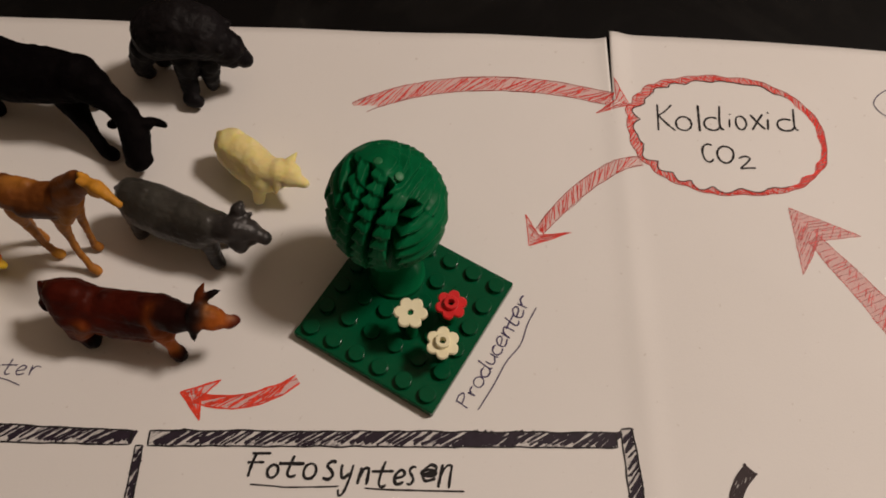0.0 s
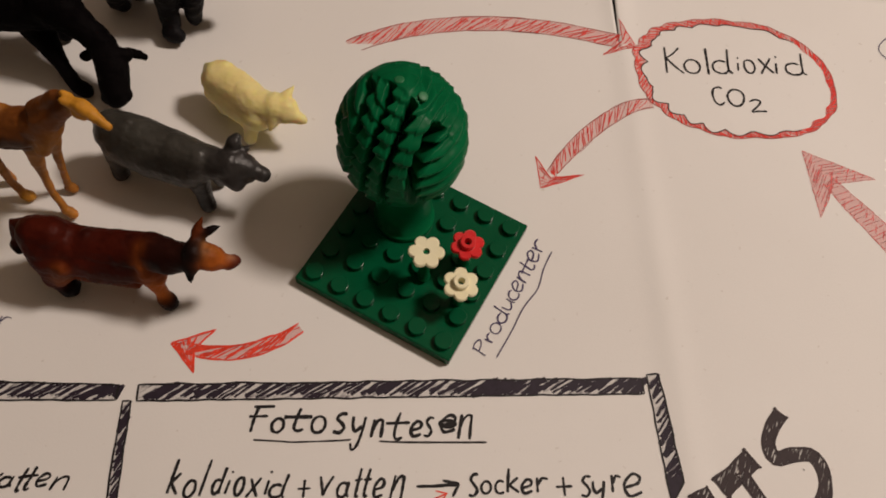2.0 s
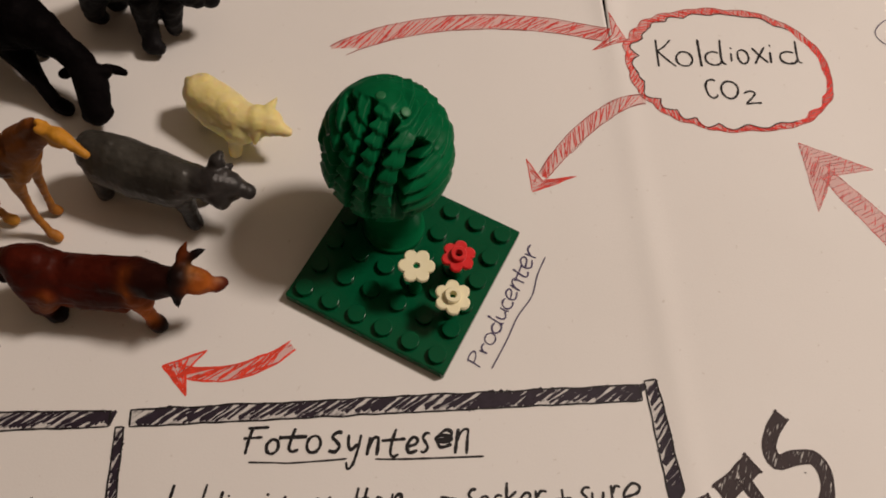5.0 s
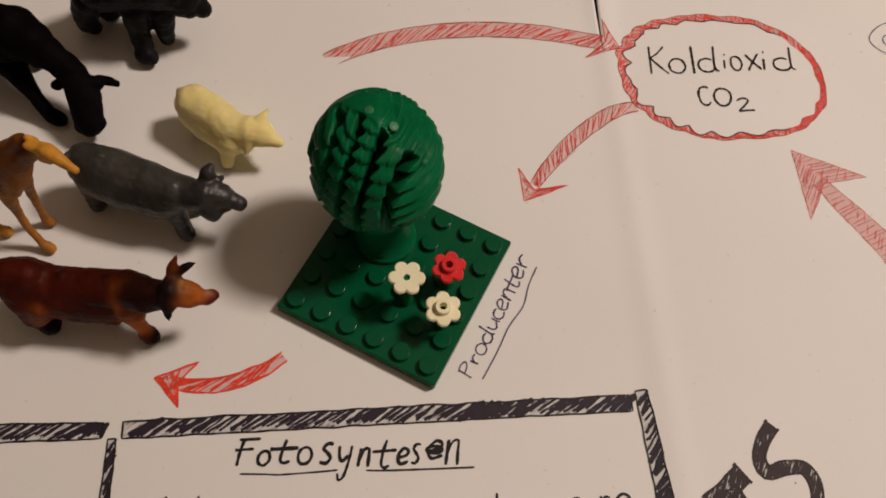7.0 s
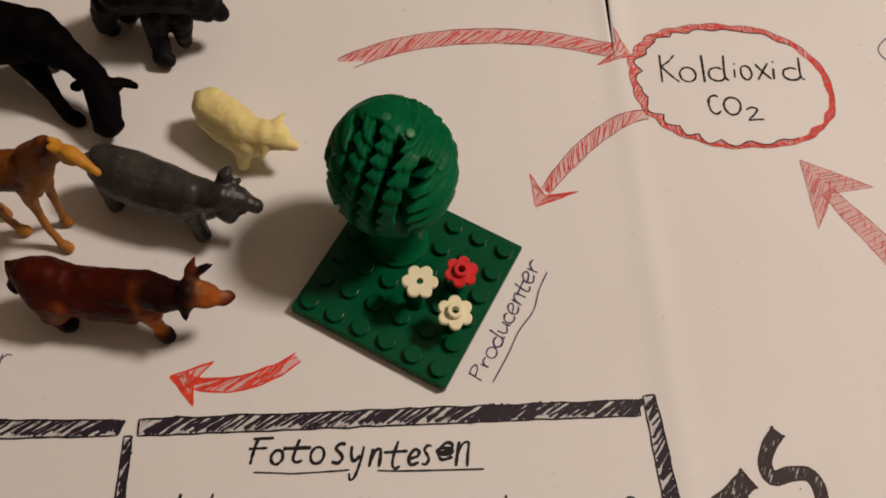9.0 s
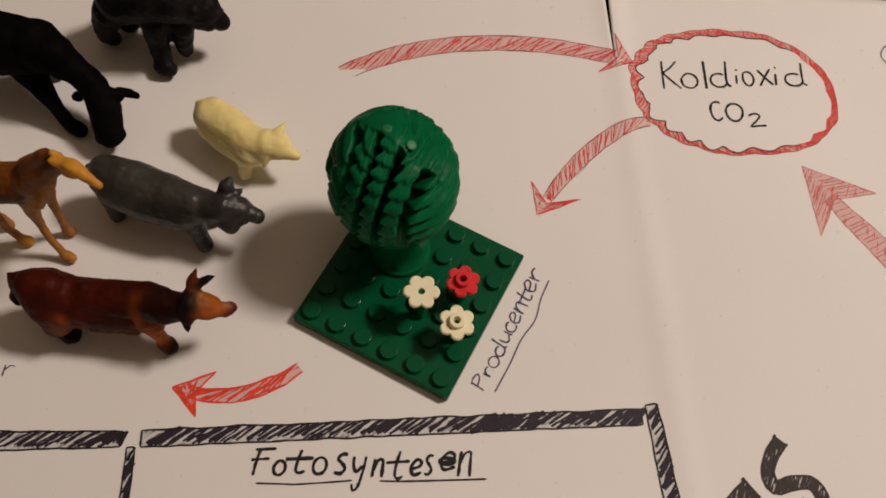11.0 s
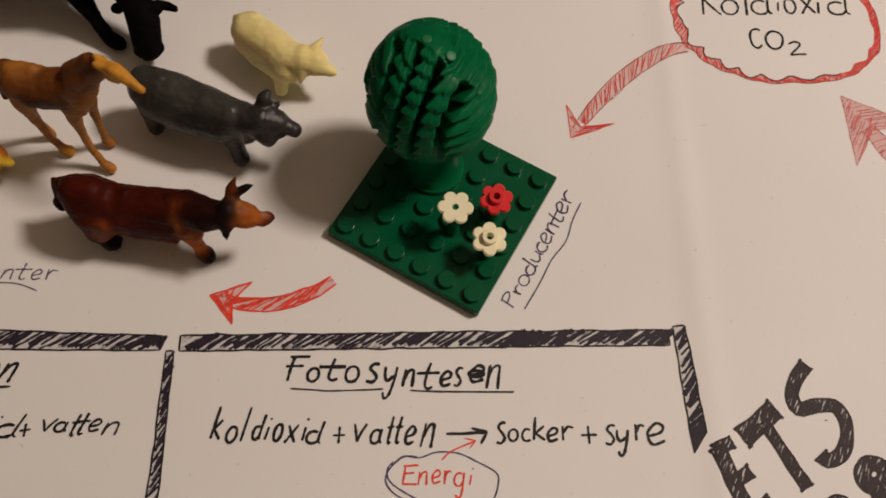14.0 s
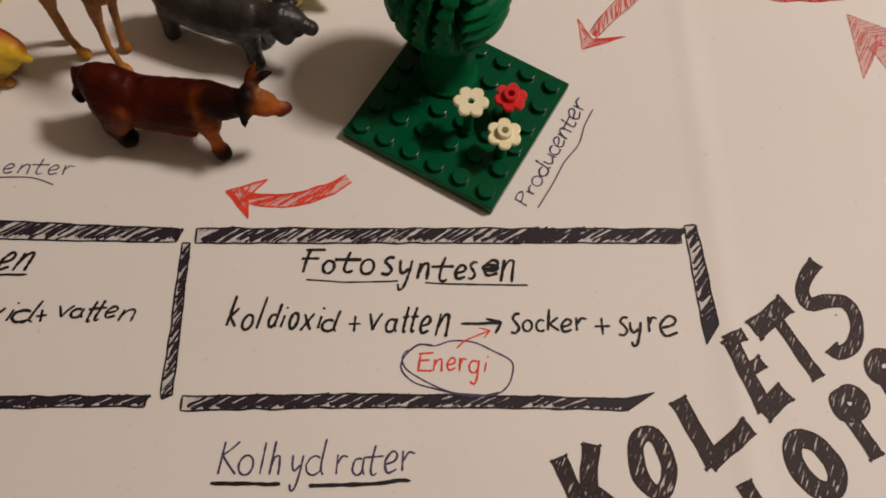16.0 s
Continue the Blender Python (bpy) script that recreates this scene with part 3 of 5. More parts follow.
PEN["g"] = (0.82, arc(0.40, 0.48, 0.38, 0.46, 50, 350), [(0.8, 1.0), (0.74, -0.3), (0.52, -0.85), (0.18, -0.62)])
PEN["F"] = (0.84, [(0.2, 2.0), (0.12, 0.9), (0.1, 0.0)], [(0.0, 1.95), (0.84, 2.06)], [(-0.1, 1.05), (0.66, 1.18)])
PEN["E"] = (0.78, [(0.12, 2.0), (0.05, 0.0)], [(0.0, 1.98), (0.78, 2.06)], [(0.05, 1.02), (0.62, 1.1)], [(0.02, 0.04), (0.78, 0.02)])
PEN["C"] = (1.0, arc(0.62, 1.0, 0.6, 1.0, 52, 318))
PEN["O"] = (1.26, arc(0.63, 1.0, 0.62, 1.0, 75, 450))
PEN["P"] = (0.84, [(0.12, 2.0), (0.05, 0.0)], [(0.0, 1.9), (0.5, 2.04), (0.84, 1.6), (0.6, 1.12), (0.1, 0.95)])
PEN["2"] = (0.86, [(0.0, 1.65), (0.36, 2.0), (0.66, 1.6), (0.42, 0.8), (0.0, 0.06), (0.36, 0.08), (0.86, 0.0)])
PEN["+"] = (0.9, [(0.0, 0.95), (0.9, 1.0)], [(0.46, 2.0), (0.42, 0.0)])


def flow(pts, every):
    """A smooth curve through the points."""
    out, n = [], len(pts)
    for i in range(n - 1):
        p0, p1, p2, p3 = pts[max(i - 1, 0)], pts[i], pts[i + 1], pts[min(i + 2, n - 1)]
        steps = max(2, int(math.hypot(p2[0] - p1[0], p2[1] - p1[1]) / every))
        for m in range(steps):
            t = m / steps
            out.append(tuple(0.5 * (2 * b + (c - a) * t + (2 * a - 5 * b + 4 * c - d) * t * t + (3 * b - a - 3 * c + d) * t**3) for a, b, c, d in zip(p0, p1, p2, p3)))
    return out + [pts[-1]]


def write(text, p, q, letters, mat, label, pen=0.6, slant=0.08, low=0.58, seed=1.0, name="handwriting"):
    """Words on the baseline from p towards q (millimetres). Each letter has its start along the baseline, its width, its foot above the baseline and its height."""
    dx, dy = q[0] - p[0], q[1] - p[1]
    length = math.hypot(dx, dy)
    ux, uy = dx / length, dy / length
    bm = bmesh.new()
    for i, (ch, (at, wide, foot, tall)) in enumerate(zip(text, letters)):
        width, *strokes = PEN[ch]
        ascends = ch in "bdfhklt2+" or ch.isupper()
        for k, pts in enumerate(strokes):
            made = []
            for vx, vy in pts:
                v = (vy * low if vy <= 1 else low + (vy - 1) * (1 - low)) if ascends and ch != "+" else (vy / 2 if ch == "+" else vy)
                ly = v * tall
                lx = at + vx / width * wide + (ly + foot) * slant
                lx += 0.03 * tall * noise.noise((lx * 1.1, ly * 1.1, seed + k))
                ly += 0.03 * tall * noise.noise((lx * 1.1, ly * 1.1, seed + 9 + k)) + foot
                made.append((p[0] + ux * lx - uy * ly, p[1] + uy * lx + ux * ly))
            ribbon(bm, flow(made, 0.4), pen * (1 + wob(i * 2.3 + k, seed + 5, 0.3)), 0.11 + 0.004 * (k + 3 * (i % 2)), seed + i + 0.37 * k, True, 0.26)
    return part(name, bm, mat, SHEET, label)


def stroke(pts, width, mat, label="", seed=1.0, name="pen_stroke", parent=None):
    bm = bmesh.new()
    ribbon(bm, pts, width, 0.11, seed)
    return part(name, bm, mat, parent or SHEET, label)


def oval(cx, cy, rx, ry, n=64, seed=1.0, start=0.3, turn=1.0, amp=0.5):
    return [(cx + (rx + wob(i * 0.15, seed, amp)) * math.cos(start + 2 * math.pi * turn * i / n),
             cy + (ry + wob(i * 0.15, seed + 3, amp)) * math.sin(start + 2 * math.pi * turn * i / n)) for i in range(n + 1)]


write("Koldioxid", (74.8, 102.6), (124.1, 103.5), [(0.4, 6.2, -0.2, 11.2), (7.0, 5.5, -0.2, 5.9), (15.0, 0.4, -0.4, 11.1), (16.9, 6.3, 0.0, 10.4), (25.2, 0.7, 1.2, 3.7), (27.8, 3.7, 0.3, 5.7), (33.3, 4.4, 0.4, 6.2), (38.4, 0.9, 0.3, 4.8), (42.2, 6.9, -0.1, 9.5)],
      BLACK_PEN, "black handwritten word Koldioxid", 0.72, 0.04, seed=10.0)
write("CO", (88.7, 89.9), (99.6, 89.8), [(0.5, 3.5, -0.2, 7.4), (5.5, 5.6, -0.4, 6.8)],
      BLACK_PEN, "black handwritten formula letters", 0.72, 0.05, seed=11.0)
write("2", (101.0, 87.4), (106.3, 87.8), [(0.7, 5.0, -0.2, 4.9)],
      BLACK_PEN, "black handwritten subscript number", 0.72, 0.0, seed=12.0)
write("Producenter", (10.4, 2.5), (29.6, 37.1), [(0.0, 3.4, 0.4, 4.0), (4.1, 2.5, 0.4, 2.3), (7.0, 3.3, 0.0, 2.9), (10.7, 3.8, 0.0, 4.8), (15.1, 3.1, 0.2, 2.6), (18.6, 2.7, 0.0, 2.9),
      (21.3, 3.4, 0.0, 3.2), (25.1, 3.1, -0.1, 3.2), (28.6, 3.2, -0.1, 4.7), (32.1, 3.6, 0.0, 3.6), (36.1, 3.7, 0.0, 3.4)],
      PURPLE_PEN, "violet handwritten word Producenter beside the plate", 0.46, 0.04, 0.56, 4.5)
stroke(flow([(13.1, 2.4), (17.8, 10.2), (21.4, 17.0), (25.9, 22.9), (28.1, 29.2), (31.0, 34.9)], 1.0), 0.42, GREY_PEN, "thin violet underline", 3.0)
write("Fotosyntesen", (-49.4, -17.7), (5.9, -19.2), [(-1.4, 5.2, -0.0, 6.6), (4.1, 3.0, 0.1, 3.6), (8.3, 3.9, 0.6, 6.2), (14.0, 3.5, 0.3, 4.2), (19.7, 2.9, 0.4, 4.9), (24.2, 3.1, 0.0, 4.7), (29.3, 2.7, -0.5, 4.5), (33.9, 3.5, -0.9, 7.3), (38.9, 3.1, -0.1, 3.9), (42.7, 2.0, 0.1, 4.8), (46.3, 4.2, 1.2, 4.4), (51.3, 3.3, -0.3, 6.2)],
      BLACK_PEN, "black handwritten underlined heading Fotosyntesen", 0.8, 0.14, seed=1.0)
stroke(oval(-0.6, -15.5, 1.9, 0.9, 40, 6.0, 0.2, 3.2, 0.5), 0.8, BLACK_PEN, "", 41.0, "overwritten_letter")
stroke(flow([(-49.3, -19.6), (-42.1, -20.0), (-39.1, -20.2), (-27.3, -19.8), (-25.0, -19.6)], 1.0), 0.42, BLACK_THIN, "thin black underline", 5.0)
stroke(flow([(-18.0, -20.0), (-10.8, -20.3), (9.4, -20.4)], 1.0), 0.5, BLACK_THIN, "thin black underline", 6.0)
write("koldioxid", (-68.0, -32.7), (-39.7, -33.4), [(-0.9, 2.2, 0.2, 8.3), (3.1, 2.5, -0.7, 4.1), (7.0, 0.3, -0.3, 8.7), (9.6, 2.1, 0.3, 6.4), (12.9, 0.3, 0.3, 3.5), (14.9, 2.0, 0.0, 4.3), (18.2, 2.5, -0.2, 4.3), (22.5, 0.1, 0.3, 3.6), (23.4, 3.8, -0.3, 5.7)],
      BLACK_PEN, "black handwritten word koldioxid", 0.72, 0.2, seed=2.0)
write("+", (-37.6, -33.8), (-34.5, -33.8), [(-0.1, 3.1, 0.1, 4.3)],
      BLACK_PEN, "black plus sign", 0.66, 0.05, seed=3.0)
write("vatten", (-32.8, -33.2), (-11.4, -34.2), [(-0.3, 3.1, -0.0, 4.7), (4.5, 2.9, -0.2, 3.8), (8.7, 1.0, -0.1, 7.3), (10.8, 1.1, -0.0, 7.3), (13.1, 2.7, -0.1, 4.6), (17.6, 2.8, -0.6, 6.0)],
      BLACK_PEN, "black handwritten word vatten", 0.72, 0.16, seed=4.0)
stroke(line((-8.6, -31.3), (2.0, -31.0), 1.0, 0.3, 7.0), 0.8, BLACK_PEN, "black reaction arrow", 7.0, "reaction_arrow")
stroke(line((-2.1, -29.8), (2.0, -30.8), 0.8, 0.1, 8.0), 0.95, BLACK_PEN, "", 8.0, "reaction_arrow_barb")
stroke(line((0.3, -33.8), (2.0, -30.7), 0.8, 0.1, 9.0), 0.85, BLACK_PEN, "", 9.0, "reaction_arrow_barb")
write("socker", (4.3, -33.4), (24.1, -32.8), [(0.0, 2.3, -0.3, 5.2), (3.1, 2.4, 0.1, 3.0), (6.6, 2.1, -0.0, 3.1), (9.5, 3.0, 0.2, 5.9), (12.9, 3.1, -0.3, 3.4), (16.8, 3.0, -0.1, 3.7)],
      BLACK_PEN, "black handwritten word socker", 0.7, 0.1, seed=5.0)
write("+", (26.1, -33.8), (30.2, -33.8), [(0.2, 4.3, -0.1, 4.7)],
      BLACK_PEN, "black plus sign", 0.66, -0.05, seed=6.0)
write("syre", (32.5, -33.7), (48.1, -33.6), [(0.0, 2.5, -0.3, 4.9), (3.0, 2.9, -0.3, 3.7), (7.7, 2.4, 0.6, 4.3), (10.5, 5.1, -0.5, 5.4)],
      BLACK_PEN, "black handwritten word syre", 0.7, 0.08, seed=7.0)
write("Energi", (-19.6, -43.9), (-2.1, -43.8), [(-0.3, 3.8, -0.0, 4.6), (3.7, 2.3, -0.1, 3.2), (7.0, 2.4, 0.2, 3.2), (10.2, 1.8, 0.0, 3.5), (12.8, 2.5, -0.5, 3.4), (16.6, 0.6, -0.3, 2.7)],
      RED_PEN, "red handwritten word Energi inside an oval", 0.5, 0.1, seed=8.0)
stroke(flow([(-9.8, -37.9), (-7.3, -35.7), (-1.0, -33.0)], 0.8), 0.42, RED_PEN, "small red arrow", 13.0, "red_arrow")
stroke(line((-3.9, -32.4), (-1.0, -33.0), 1.0, 0.1, 14.0), 0.42, RED_PEN, "", 14.0, "red_arrow_barb")
stroke(line((-2.7, -35.0), (-1.0, -33.0), 1.0, 0.1, 15.0), 0.42, RED_PEN, "", 15.0, "red_arrow_barb")
stroke(flow([(-22.5, -39.2), (-19.4, -36.9), (-15.5, -37.3), (-11.0, -35.9), (-5.5, -36.2), (-0.8, -38.3), (3.9, -40.9), (4.5, -43.5), (3.0, -47.6), (-0.5, -49.9), (-6.0, -49.8), (-11.5, -49.2), (-18.0, -46.4), (-22.8, -43.2), (-23.6, -40.2), (-22.0, -38.2)], 0.8),
       0.40, PURPLE_PEN, "violet double pen oval", 16.0, "oval_line")
stroke(flow([(-16.0, -37.0), (-19.8, -37.2), (-23.4, -40.6), (-23.7, -43.8), (-20.4, -46.9), (-14.5, -48.6), (-9.5, -49.8), (-4.0, -50.2), (1.0, -49.2)], 0.8), 0.42, PURPLE_PEN, "", 17.0, "oval_line")
write("Kolhydrater", (-67.0, -69.1), (-20.1, -68.5), [(-0.2, 4.4, -0.3, 7.7), (4.5, 3.5, -0.5, 4.6), (9.8, 0.3, -0.4, 7.6), (12.0, 2.3, -0.6, 8.1), (17.1, 2.5, -0.6, 4.6), (20.6, 4.3, -0.7, 8.5), (27.6, 2.6, -0.6, 4.7), (31.7, 3.0, -0.8, 4.3), (35.1, 2.7, -0.9, 7.5), (39.1, 3.3, -0.5, 5.1), (43.2, 3.2, 0.0, 4.8)],
      PURPLE_PEN, "violet handwritten underlined word Kolhydrater", 0.5, 0.12, seed=9.0)
stroke(line((-68.6, -71.5), (-52.1, -71.6), 1.0, 0.2, 18.0), 0.95, BLACK_PEN, "thick dark underline", 18.0)
stroke(flow([(-45.4, -72.0), (-30.0, -71.5), (-24.0, -70.7), (-21.2, -70.8)], 1.0), 0.95, BLACK_PEN, "thick dark underline", 19.0)
write("en", (-129.6, -18.0), (-119.3, -17.9), [(-0.2, 3.3, -0.0, 4.8), (4.5, 3.2, -0.2, 5.0)],
      BLACK_PEN, "black handwritten word ending en", 0.8, 0.45, seed=13.0)
stroke(line((-140, -20.0), (-121.1, -19.1), 1.0, 0.2, 20.0), 0.75, BLACK_PEN, "black underline", 20.0)
write("xid", (-128.1, -31.9), (-114.1, -31.8), [(-0.5, 2.8, -0.2, 3.6), (4.1, 0.4, -0.0, 3.2), (5.1, 5.5, -0.2, 5.9)],
      BLACK_PEN, "black handwritten word ending", 0.7, 0.4, seed=14.0)
write("+", (-116.4, -31.8), (-113.6, -31.5), [(-0.3, 2.8, -0.3, 3.4)],
      BLACK_PEN, "black plus sign", 0.66, 0.1, seed=15.0)
write("vatten", (-111.8, -31.3), (-91.6, -31.4), [(-0.6, 3.4, 0.6, 3.3), (3.1, 3.2, 0.6, 2.6), (7.4, 1.3, -0.5, 5.9), (9.0, 1.7, -0.1, 5.8), (11.4, 3.0, 0.7, 3.0), (15.5, 3.6, -0.2, 3.2)],
      BLACK_PEN, "black handwritten word vatten", 0.7, 0.35, seed=16.0)
write("menter", (-140.0, 10.4), (-114.0, 9.6), [(0.0, 5.0, 0.0, 2.9), (6.2, 2.9, 0.1, 3.0), (10.4, 2.8, 0.2, 2.9), (14.4, 2.6, 0.3, 5.0), (18.2, 2.9, 0.3, 3.0), (22.2, 2.8, 0.4, 3.1)],
      GREY_PEN, "faint violet handwritten word ending menter", 0.42, 0.2, 0.58, 24.0)
stroke(flow([(-144.0, 8.4), (-134.8, 9.0), (-125.4, 9.1), (-119.1, 7.0)], 1.0), 0.4, GREY_PEN, "thin violet underline", 24.0)
stroke(oval(170.0, 115.4, 17.0, 8.6, 60, 5.0, 0.4, 1.03, 0.7), 0.4, GREY_PEN, "thin grey pen oval at the sheet's side", 25.0, "oval_line")
stroke(oval(159.8, 115.2, 2.4, 2.5, 24, 2.0, 0.4, 1.05, 0.1), 0.42, GREY_PEN, "small round pen mark", 26.0, "round_mark")
stroke(oval(168.6, 115.2, 2.5, 2.6, 24, 4.0, 0.4, 1.05, 0.1), 0.42, GREY_PEN, "small round pen mark", 27.0, "round_mark")
stroke(line((164.0, 114.2), (164.0, 111.4), 0.7, 0.05, 28.0), 0.4, GREY_PEN, "", 28.0)


def title_letter(ch, strokes, seed):
    """One tall marker letter of the title, drawn in broad strokes: (width, points...)."""
    bm, edge = bmesh.new(), bmesh.new()
    for k, (width, *pts) in enumerate(strokes):
        width -= 0.85
        mid = []
        closed = pts[0] == pts[-1]
        n = len(pts)
        for i in range(n - 1):
            p1, p2 = pts[i], pts[i + 1]
            p0 = pts[i - 1] if i else (pts[-2] if closed else p1)
            p3 = pts[i + 2] if i + 2 < n else (pts[1] if closed else p2)
            if n == 2:
                p0, p3 = p1, p2
            steps = max(3, int(math.hypot(p2[0] - p1[0], p2[1] - p1[1]) / 1.1))
            for m in range(steps):
                t = m / steps
                mid.append(tuple(0.5 * (2 * b + (c - a) * t + (2 * a - 5 * b + 4 * c - d) * t * t + (3 * b - a - 3 * c + d) * t**3) for a, b, c, d in zip(p0, p1, p2, p3)))
        mid.append(pts[-1])
        flare = 0.0 if closed else 0.10
        a, b = sides(mid, lambda t: width * (1 + flare * (abs(2 * t - 1) ** 4)), seed + k, 0.42)
        if closed:
            a[-1], b[-1] = a[0], b[0]
        band(bm, a, b, 0.13 + 0.006 * k)
        ribbon(edge, a, 0.55, 0.17, seed + k, not closed)
        ribbon(edge, b, 0.55, 0.17, seed + k + 7, not closed)
        if not closed:
            for m, end in enumerate((0, -1)):
                ribbon(edge, line(a[end], b[end], 0.8, 0.3, seed + k + m), 0.6, 0.17, seed)
                for tip in (a[end], b[end]):
                    r = 0.78 + wob(k + m, seed + tip[0], 0.5)
                    ribbon(edge, [(tip[0] - r * 0.5, tip[1] - r * 0.4), (tip[0] + r * 0.5, tip[1] + r * 0.4)], 1.2 * r + 0.3, 0.175, seed + m)
    ob = part("title_letter", bm, MARKER_DENSE, SHEET, "big hatched black marker letter " + ch)
    part("outline", edge, MARKER_LINE, ob)
    return ob


def loop(cx, cy, rx, ry, turn, n=10):
    c, s = math.cos(radians(turn)), math.sin(radians(turn))
    pts = [(cx + c * rx * math.cos(2 * math.pi * i / n) - s * ry * math.sin(2 * math.pi * i / n),
            cy + s * rx * math.cos(2 * math.pi * i / n) + c * ry * math.sin(2 * math.pi * i / n)) for i in range(n)]
    return pts + pts[:1]


title_letter("K", [(4.2, (14.9, -65.4), (22.6, -85.0)), (4.7, (23.0, -62.2), (21.6, -73.0)), (4.6, (20.7, -72.3), (31.0, -79.6))], 31.0)
title_letter("O", [(4.3, *loop(37.9, -66.4, 3.9, 7.2, 8))], 32.0)
title_letter("L", [(4.7, (46.0, -50.9), (53.3, -66.9)), (5.0, (52.0, -66.5), (63.2, -57.6))], 33.0)
title_letter("E", [(4.7, (61.6, -35.0), (68.2, -53.4)), (3.6, (60.6, -35.6), (65.4, -33.4)), (3.9, (64.3, -43.9), (69.4, -40.9)), (5.6, (67.4, -54.0), (74.2, -48.6))], 34.0)
title_letter("T", [(5.8, (68.5, -32.2), (78.3, -24.9)), (3.6, (74.6, -28.3), (83.5, -44.8))], 35.0)
title_letter("S", [(4.1, (88.6, -12.9), (85.4, -16.6), (83.4, -21.1), (84.7, -24.7), (89.5, -24.0), (94.2, -23.8), (96.5, -27.5), (96.2, -32.8), (93.2, -37.1), (90.1, -38.2), (88.5, -36.8))], 36.0)
title_letter("L", [(4.4, (59.8, -71.3), (67.2, -87.6)), (4.6, (66.4, -86.8), (78.0, -78.4))], 37.0)
title_letter("O", [(5.2, *loop(78.5, -66.8, 4.4, 7.0, 30))], 38.0)
title_letter("P", [(4.2, (89.4, -54.0), (94.5, -64.8)), (4.7, *loop(90.4, -51.5, 3.2, 2.7, 20))], 39.0)
title_letter("P", [(4.2, (100.4, -44.2), (105.4, -55.4)), (4.7, *loop(101.4, -41.7, 3.2, 2.7, 20))], 40.0)


stroke([(91.3, -27.7), (91.7, -27.9)], 0.5, BLACK_PEN, "tiny pen dot", 41.0, "pen_dot")


# ---- the green building plate with tree and flowers ----
PLATE_TURN = -30.0
PLATE_SIDE, PLATE_H = 47.8, 3.2
PLATE_MID = (-8.75, 32.65)


def plate_point(i, j):
    """The middle of the stud in column i and row j of the plate."""
    return ((i - 2.5) * 8.0, (j - 2.5) * 8.0)


def building_plate():
    ob = new("building_plate")
    ob.matrix_world = pose(PLATE_MID[0] * MM, PLATE_MID[1] * MM, 0.0003, 0, 0, PLATE_TURN)
    tagged(ob, "dark green square plastic building plate with round studs", "toy plate")
    h = PLATE_SIDE / 2 * MM
    bm = bmesh.new()
    box(bm, -h, -h, 0, h, h, PLATE_H * MM)
    bmesh.ops.bevel(bm, geom=bm.edges[:], offset=0.00025, segments=2, affect="EDGES")
    part("base", bm, GREEN_PLATE, ob)
    bm = bmesh.new()
    lathe(bm, [(2.42 * MM, -0.05 * MM), (2.42 * MM, 1.62 * MM), (2.36 * MM, 1.69 * MM), (2.26 * MM, 1.73 * MM)], 40)
    stud_mesh = mesh_of("stud", bm, GREEN_PLATE)
    for i in range(6):
        for j in range(6):
            stud = new("stud", stud_mesh)
            stud.parent = ob
            stud.location = (plate_point(i, j)[0] * MM, plate_point(i, j)[1] * MM, PLATE_H * MM)
    return ob


building_plate()

TREE_AT = (-11.6, 43.5)


def ease(t):
    t = max(0.0, min(1.0, t))
    return t * t * (3 - 2 * t)


